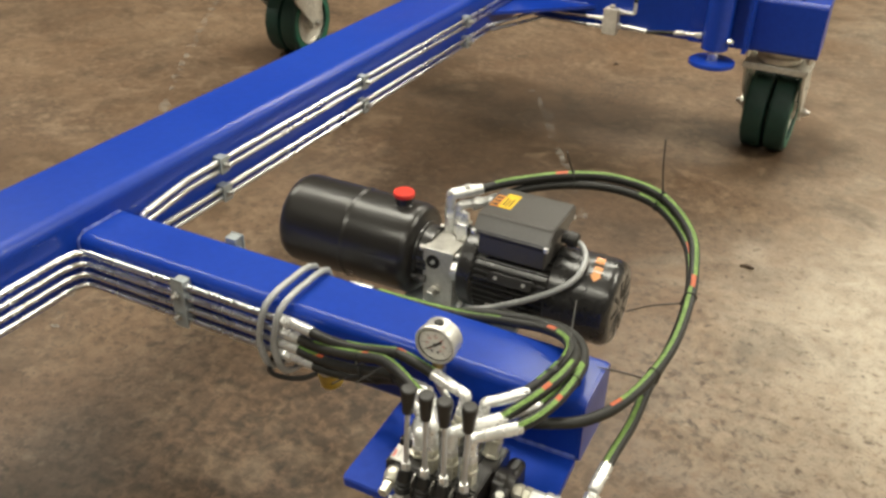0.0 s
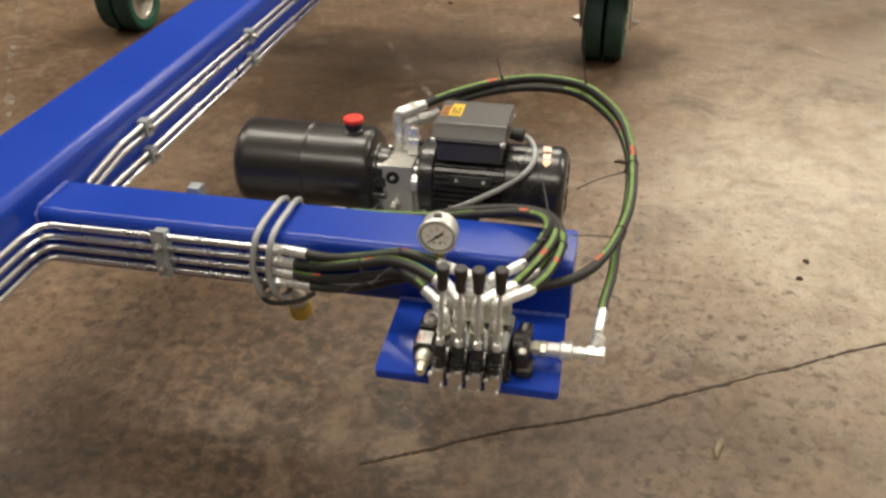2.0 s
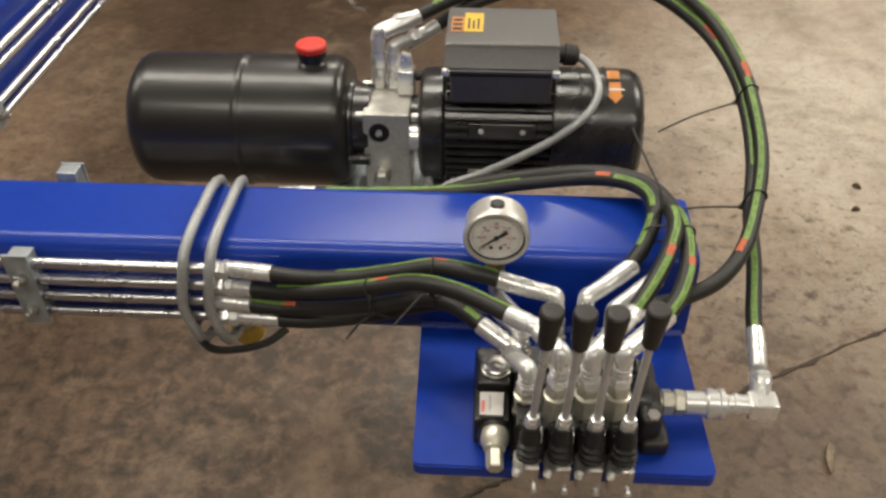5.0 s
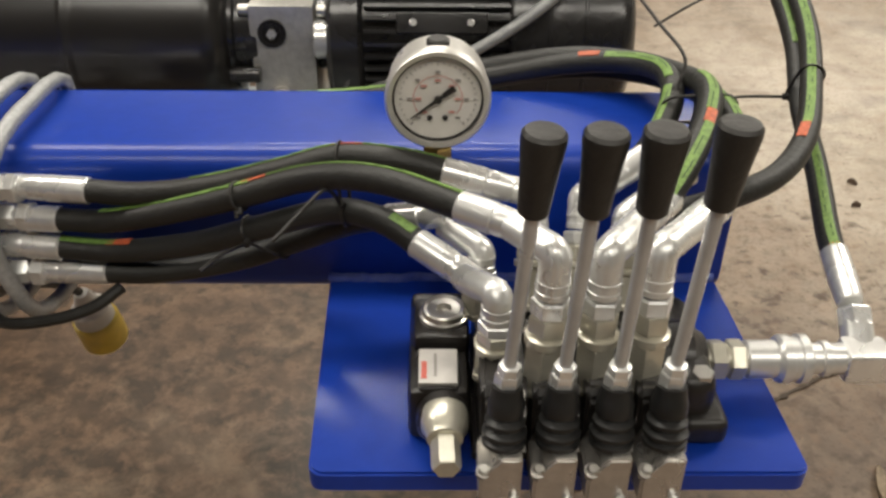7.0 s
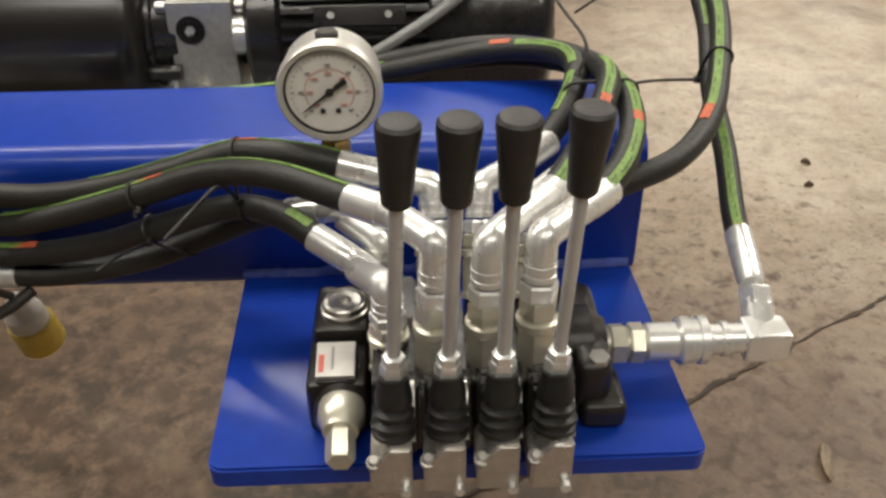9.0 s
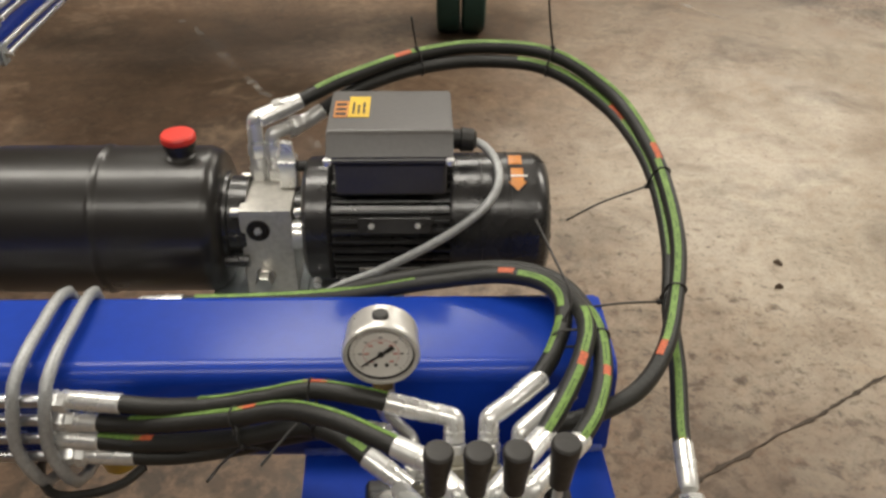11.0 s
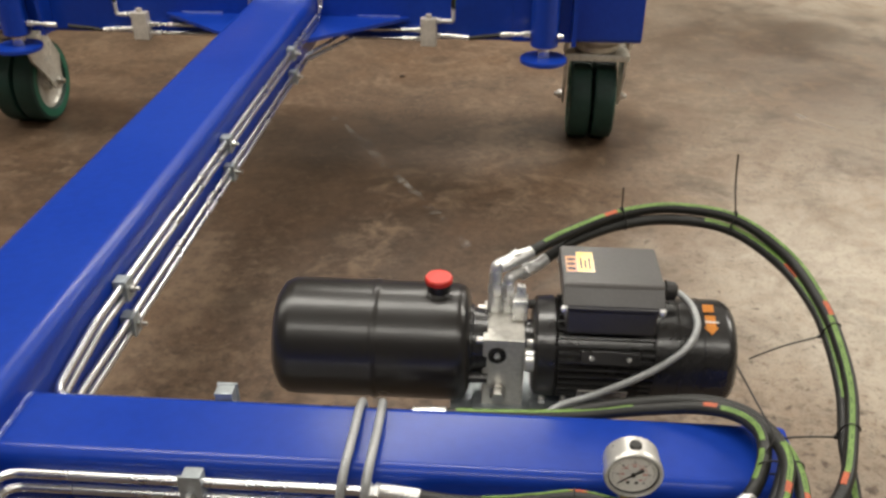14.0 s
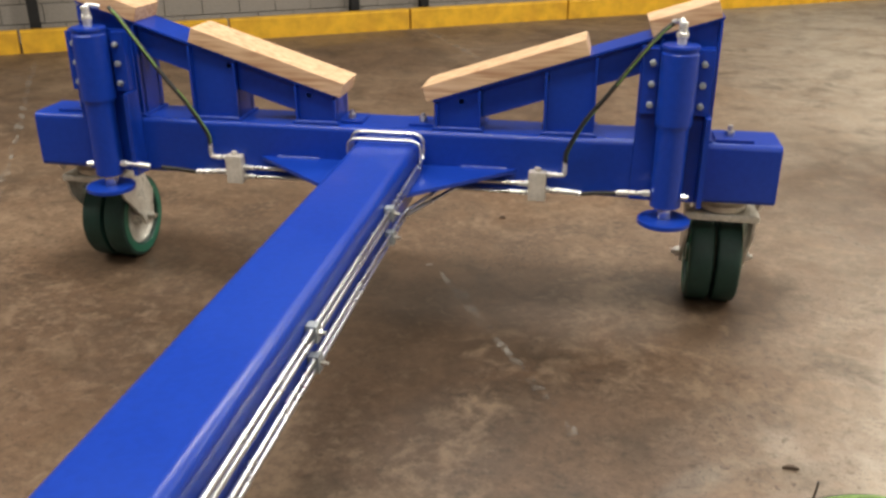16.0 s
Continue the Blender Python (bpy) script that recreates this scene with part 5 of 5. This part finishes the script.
hose([(-0.187, 1.109, 0.684), (-0.164, 1.145, 0.69), (-0.146, 1.2, 0.695), (-0.14, 1.265, 0.693), (-0.148, 1.335, 0.68), (-0.178, 1.395, 0.669), (-0.235, 1.428, 0.66), (-0.31, 1.442, 0.645), (-0.4, 1.44, 0.62), (-0.5, 1.42, 0.6)], RH,
     [(0.0, 0.2, 12), (0.23, 0.4, 0)], [(0.203, 0.227, 6)], (0.0, 0), ref=(0.2, -0.3, 1))
hose([(-0.219, 1.12, 0.682), (-0.194, 1.158, 0.694), (-0.17, 1.205, 0.705), (-0.156, 1.255, 0.71), (-0.16, 1.32, 0.697), (-0.19, 1.375, 0.688), (-0.245, 1.41, 0.679), (-0.32, 1.422, 0.664), (-0.42, 1.424, 0.64), (-0.52, 1.42, 0.6)], RH,
     [(0.02, 0.2, 5), (0.24, 0.38, -8)], [(0.205, 0.235, 0)], (0.0, 0), ref=(0.2, -0.3, 1))
hose([(-0.214, 1.214, 0.668), (-0.193, 1.242, 0.682), (-0.176, 1.285, 0.694), (-0.174, 1.33, 0.696), (-0.196, 1.372, 0.688), (-0.245, 1.398, 0.677), (-0.33, 1.413, 0.656), (-0.43, 1.417, 0.635), (-0.53, AY1 + 0.012, 0.627), (-0.65, AY1 + 0.012, 0.624)], RH,
     [(0.1, 0.22, -30), (0.27, 0.49, -24), (0.68, 0.98, 4)], [(0.515, 0.54, -10)], (0.0, 0.045))
hose([(-0.184, 1.204, 0.657), (-0.166, 1.232, 0.672), (-0.148, 1.28, 0.69), (-0.15, 1.34, 0.684), (-0.18, 1.392, 0.68), (-0.24, 1.425, 0.67), (-0.34, 1.43, 0.65), (-0.44, 1.43, 0.622), (-0.6, AY1 + 0.012, 0.605)], RH,
     [(0.05, 0.3, 20)], (), (0.0, 0.045))
# their ferrules at the valve
for p, q, own in ((ELB[2][2], (-0.219, 1.12, 0.682), 1), (ELB[3][2], (-0.187, 1.109, 0.684), 1), (REAR[2][2], (-0.214, 1.214, 0.668), 1), (REAR[3][2], (-0.184, 1.204, 0.657), 1)):
    p, q = V(p), V(q)
    d = (q - p).normalized()
    crimp("ferrule", q + d * 0.012, p - d * 0.006, 0.0115, vb)

# ---- the large pair looping over to the power pack ----
LOOP = [(-0.513, 1.661, 0.789), (-0.44, 1.712, 0.806), (-0.337, 1.775, 0.817), (-0.24, 1.795, 0.822), (-0.136, 1.757, 0.823), (-0.055, 1.69, 0.79), (-0.022, 1.59, 0.762), (-0.011, 1.51, 0.735), (-0.012, 1.425, 0.703), (-0.031, 1.345, 0.676), (-0.06, 1.27, 0.662), (-0.1, 1.215, 0.655), (-0.15, 1.185, 0.65), (-0.2, 1.175, 0.64)]
_, loop_path = hose(LOOP, "long black and green hose looping from power pack to valve",
                            [(0.04, 0.127, -10), (0.15, 0.47, -5), (0.5, 0.762, 30)], [(0.13, 0.147, -10), (0.478, 0.494, 10), (0.766, 0.788, 35)], (0.055, 0), ref=(0.25, -0.35, 1))
LOOP2 = [(-0.485, 1.681, 0.763), (-0.425, 1.722, 0.786), (-0.335, 1.767, 0.799), (-0.24, 1.785, 0.803), (-0.143, 1.753, 0.803), (-0.064, 1.693, 0.771), (-0.027, 1.602, 0.745), (-0.016, 1.522, 0.718), (-0.018, 1.435, 0.686), (-0.031, 1.357, 0.652), (-0.035, 1.285, 0.622), (-0.046, 1.215, 0.6), (-0.049, 1.182, 0.592)]
_, loop2_path = hose(LOOP2, "long black and green hose looping from power pack to outlet elbow",
                              [(0.3, 0.43, 10), (0.46, 0.68, 24), (0.78, 0.968, 25)], [(0.435, 0.452, 10), (0.97, 0.99, 25)], (0.05, 0.045), ref=(0.25, -0.35, 1))


# ---- cable ties ----
def cable_tie(a, b, axis, r, tail, thick=0.0016):
    """A tie drawn tight round two hoses at a and b, with its tail."""
    a, b, ax = V(a), V(b), V(axis).normalized()
    b = b - ax * (b - a).dot(ax)
    t = thing("cable_tie", (a + b) / 2, "black nylon cable tie with a long loose tail", "cable tie", "cable ties")
    u = (b - a).normalized()
    w = ax.cross(u)
    ring = []
    for c, turn in ((b, -90), (a, 90)):
        for k in range(9):
            q = radians(turn + k * 22.5)
            ring.append(c + (u * math.cos(q) + w * math.sin(q)) * r)
    ring.append(ring[0])
    part("loop", sweep(B(), ring, 0.0015, 6), KNOB, t)
    tail = [V(q) for q in tail]
    part("tail", sweep(B(), smooth(tail, 5), thick, 6), KNOB, t)
    d = (tail[1] - tail[0]).normalized()
    part("tie_head", rod(B(), tail[0] - d * 0.003, tail[0] + d * 0.004, 0.0035, 8), KNOB, t)


def axis_at(path, k):
    return path[k + 1] - path[k - 1]


def near(path, p):
    return min(range(1, len(path) - 1), key=lambda k: (path[k] - V(p)).length)


for p, tail in (((-0.337, 1.775, 0.817), [(-0.005, -0.012, 0.03), (-0.008, -0.022, 0.055), (-0.011, -0.034, 0.08)]), ((-0.136, 1.757, 0.823), [(-0.003, 0.002, 0.04), (-0.007, 0.005, 0.08), (-0.011, 0.008, 0.135)]),
                ((-0.014, 1.535, 0.743), [(-0.03, 0.004, -0.016), (-0.07, 0.008, -0.042), (-0.115, 0.014, -0.074)]), ((-0.026, 1.362, 0.681), [(-0.03, 0.0, -0.008), (-0.06, 0.0, -0.013), (-0.11, 0.0, -0.02)])):
    a, b = loop_path[near(loop_path, p)], loop2_path[near(loop2_path, p)]
    ax = axis_at(loop_path, near(loop_path, p)).normalized()
    b = b - ax * (b - a).dot(ax)
    c = (a + b) / 2
    d = V(tail[0]).normalized()
    start = min((a, b), key=lambda q: (c + V(tail[1]) - q).length)
    cable_tie(a, b, ax, HR + 0.001, [start + d * (HR + 0.001)] + [c + V(q) for q in tail[1:]])
# ties round neighbouring hoses: hose, hose, place, tail
for i, j, p, tail in ((4, 6, (-0.16, 1.262, 0.705), [(-0.008, 0.03, 0.018), (-0.02, 0.085, 0.03), (-0.036, 0.15, 0.045)]), (1, 1, (-0.53, 1.19, 0.65), [(0, -0.012, -0.008), (-0.002, -0.016, -0.013)]),
                      (0, 2, (-0.45, 1.18, 0.675), [(-0.008, -0.028, 0.0), (-0.026, -0.046, -0.01), (-0.043, -0.065, -0.021)]), (2, 3, (-0.52, 1.2, 0.61), [(-0.008, -0.02, 0.0), (-0.022, -0.045, 0.006), (-0.032, -0.074, 0.01)])):
    a, b = PATHS[i][near(PATHS[i], p)], PATHS[j][near(PATHS[j], p)]
    ax = axis_at(PATHS[i], near(PATHS[i], p))
    if i == j:
        b = a + ax.normalized().cross(V((0, 0, 1))) * 0.001
    start = V(p) + V(tail[0])
    c = min((a, b), key=lambda q: (start - q).length)
    cable_tie(a, b, ax, HR + 0.001, [c + (start - c).normalized() * (HR + 0.001)] + [V(p) + V(q) for q in tail])

# ---- grey cable coiled round the arm, and its yellow plug ----
coil = []
YC, ZC = (AY0 + AY1) / 2 - 0.012, 0.576
for k in range(-4, 30):
    a = 2 * math.pi * k / 16
    cy, cz = math.cos(a), math.sin(a)
    f = (abs(cy) ** 4 + abs(cz) ** 4) ** -0.25
    turn = min(1, max(0, (k - 12.5) / 6))
    bow = -0.016 * (1 - abs(cz)) if cy < 0 else 0
    coil.append(V((-0.772 + 0.035 * turn + bow, YC + cy * f * 0.1, ZC + cz * f * (0.094 if cz > 0 else 0.09))))
bm = sweep(B(), smooth(coil, 2), 0.0072, 12)
single("coiled_cable", bm, CABLE, (-0.77, YC, ZC), "grey flexible cable wound twice round the blue arm", "cable")
lead = smooth([(-0.655, 1.226, 0.534), (-0.68, 1.212, 0.521), (-0.72, 1.206, 0.511), (-0.765, 1.215, 0.503), (-0.8, 1.27, 0.49), (-0.815, 1.36, 0.44), (-0.817, 1.43, 0.39), (-0.816, 1.47, 0.35)], 6)
single("motor_lead", sweep(B(), lead, 0.0055, 10), RUBBER, lead[0], "thin black lead hanging below the arm", "cable")
pl = thing("electrical_plug", (-0.812, 1.49, 0.29), "pale and yellow electrical plug hanging on its lead under the arm", "plug")
P0, P1 = V((-0.816, 1.475, 0.345)), V((-0.81, 1.5, 0.25))
d = P1 - P0
part("plug_shell", lathe(B(), P0, d, [(0, 0.009), (0.008, 0.012), (0.02, 0.015), (0.03, 0.024), (0.085, 0.0278), (0.09, 0.025)], 24), DIAL, pl, "pale plastic plug shell")
part("plug_collar", lathe(B(), P0 + d * 0.5, d, [(0, 0.0265), (0.003, 0.0288), (0.042, 0.0295), (0.045, 0.028)], 24), YELLOW_SHELL, pl, "yellow plug collar")

# ---- pressure gauge ----
GX, GY, GZ = -0.376, 1.192, 0.729
gt = thing("pressure_gauge", (GX, GY + 0.02, 0.6), "round steel pressure gauge with white dial on a brass stem", "pressure gauge")
GR = 0.0395
bm = lathe(B(), (GX, GY + 0.036, GZ), (0, -1, 0), [(0, GR - 0.006), (0.003, GR - 0.002), (0.03, GR - 0.0015), (0.031, GR), (0.037, GR), (0.04, GR - 0.002), (0.0395, GR - 0.0055), (0.034, GR - 0.006), (0.033, 0.02)], 56)
part("gauge_case", bm, GAUGE_CASE, gt)
bm = lathe(B(), (GX, GY + 0.0025, GZ), (0, -1, 0), [(0, GR - 0.0062), (0.001, GR - 0.0062)], 48)
dial = part("dial", bm, DIAL, gt, "white printed dial")
gm = Matrix.Translation((GX, GY + 0.001, GZ))
# dark ring added for the shade the bezel throws on the dial
part("dial_shade_ring", lathe(B(), (GX, GY + 0.0028, GZ), (0, -1, 0), [(0, GR - 0.0058), (0.0035, GR - 0.0058), (0.0035, GR - 0.0072), (0, GR - 0.0072)], 48, caps=False), INK, gt, "dark ring standing in for shade inside the bezel")
for k in range(31):
    a = radians(-45 - 0 + k * 9)
    m = gm @ Matrix.Rotation(a - radians(90), 4, "Y")
    bm = box(B(), (-0.0003, -0.0012, 0.0275 if k % 5 else 0.0262), (0.0003, -0.0002, 0.0285), m=m)
    part("tick", bm, FAINT_INK, dial)
for k in range(7):
    a = radians(-135 + k * 45)
    m = gm @ Matrix.Translation((0.021 * math.sin(a), 0, 0.021 * math.cos(a)))
    part("print_bar", box(B(), (-0.0018, -0.0012, -0.0007), (0.0018, -0.0002, 0.0007), m=m), FAINT_INK, dial)
    m = gm @ Matrix.Translation((0.0145 * math.sin(a), 0, 0.0145 * math.cos(a)))
    part("print_bar", box(B(), (-0.0022, -0.0012, -0.0008), (0.0022, -0.0002, 0.0008), m=m), FAINT_RED, dial)
bm = B()
N = 40
for k in range(N):
    a, b = radians(-130 + 260 * k / N), radians(-130 + 260 * (k + 1) / N)
    vs = [bm.verts.new(gm @ V((r * math.sin(t), -0.0008, r * math.cos(t)))) for r, t in ((0.0178, a), (0.0178, b), (0.0184, b), (0.0184, a))]
    bm.faces.new(vs)
part("scale_arc", bm, FAINT_RED, dial)
for x in (-0.006, 0.0055):
    part("print_bar", rod(B(), gm @ V((x, -0.0002, -0.015)), gm @ V((x, -0.0012, -0.015)), 0.0021, 12), INK, dial)
m = gm @ Matrix.Rotation(radians(-127), 4, "Y")
bm = B()
prism(bm, [(-0.0016, -0.0145), (0.0016, -0.0145), (0.0013, 0), (0.0004, 0.0255), (-0.0004, 0.0255), (-0.0013, 0)], -0.0026, -0.0018, m=m)
prism(bm, [(-0.0024, -0.0155), (0.0024, -0.0155), (0.002, -0.006), (-0.002, -0.006)], -0.0027, -0.0017, m=m)
rod(bm, gm @ V((0, -0.0012, 0)), gm @ V((0, -0.0032, 0)), 0.003, 16)
part("needle", bm, INK, gt, "black gauge needle")
part("fill_plug", lathe(B(), (GX, GY + 0.014, GZ + GR - 0.003), (0, 0, 1), [(0, 0.0085), (0.004, 0.0085), (0.0055, 0.007), (0.0055, 0.003)], 18), KNOB, gt, "black rubber filling plug")
bm = B()
rod(bm, (GX, GY + 0.018, GZ - GR + 0.002), (GX, GY + 0.018, 0.683), 0.0075)
hexnut(bm, (GX, GY + 0.018, 0.684), (GX, GY + 0.018, 0.67), 0.0125)
part("stem", bm, BRASS, gt, "brass gauge stem")
bm = B()
hexnut(bm, (GX, GY + 0.018, 0.67), (GX, GY + 0.018, 0.652), 0.0135)
sweep(bm, filleted([(GX, GY + 0.018, 0.66), (GX, GY + 0.018, 0.63), (-0.345, 1.2, 0.6), (-0.345, 1.16, 0.575)], 0.015), 0.008, 12)
part("gauge_pipe", bm, ZINC, gt, "plated gauge fitting")

# ---- litter on the floor ----
rnd = random.Random(4)
for x, y, n, w, turn, mat, label in ((0.279, 1.468, 0.075, 0.016, 78, DEBRIS, "pale dry leaf lying on the concrete"), (0.605, 2.383, 0.024, 0.007, -40, DARK_BIT, "small dark chip of dirt on the concrete"),
                                     (0.571, 2.277, 0.022, 0.007, 5, DARK_BIT, "small dark chip of dirt on the concrete"), (-0.023, 2.995, 0.05, 0.013, 5, DARK_BIT, "small dark chip of dirt on the concrete"),
                                     (-1.1, 4.9, 0.03, 0.015, 15, DARK_BIT, "small dark chip of dirt on the concrete")):
    bm = B()
    m = Matrix.Translation((x, y, 0.001)) @ pose(0, 0, 0, 0, 0, turn)
    rows = []
    for k in range(9):
        t = k / 8
        half = w / 2 * math.sin(math.pi * (0.08 + 0.84 * t)) * rnd.uniform(0.8, 1.1)
        lift = 0.006 * math.sin(math.pi * t) + 0.002
        bend = 0.18 * w * math.sin(5 * t)
        rows.append([bm.verts.new(m @ V((n * (t - 0.5), bend + q * half, lift + abs(q) * 0.004 if h else 0))) for q, h in ((-1, 1), (0, 1), (1, 1), (0.7, 0), (-0.7, 0))])
    for a, b in zip(rows, rows[1:]):
        for k in range(5):
            bm.faces.new((a[k], a[(k + 1) % 5], b[(k + 1) % 5], b[k]))
    bm.faces.new(rows[0])
    bm.faces.new(rows[-1][::-1])
    single("floor_litter", bm, mat, (x, y, 0), label, "litter", "floor litter")

# ---- blocks of the far wall, the stretch that comes into view ----
me_full = mesh_of("block", box(B(), (0.005, 0, 0.005), (0.395, 0.0125, 0.195), 0.003, 1), BLOCK, (0, 0, 0))
for row in range(0, 7):
    for k in range(-11, 18):
        a = k * 0.4 + (0.2 if row % 2 else 0)
        ob = new("block", me_full)
        ob.matrix_basis = wall_m @ Matrix.Translation((a, 0, row * 0.2))
        ob.parent = wall_north
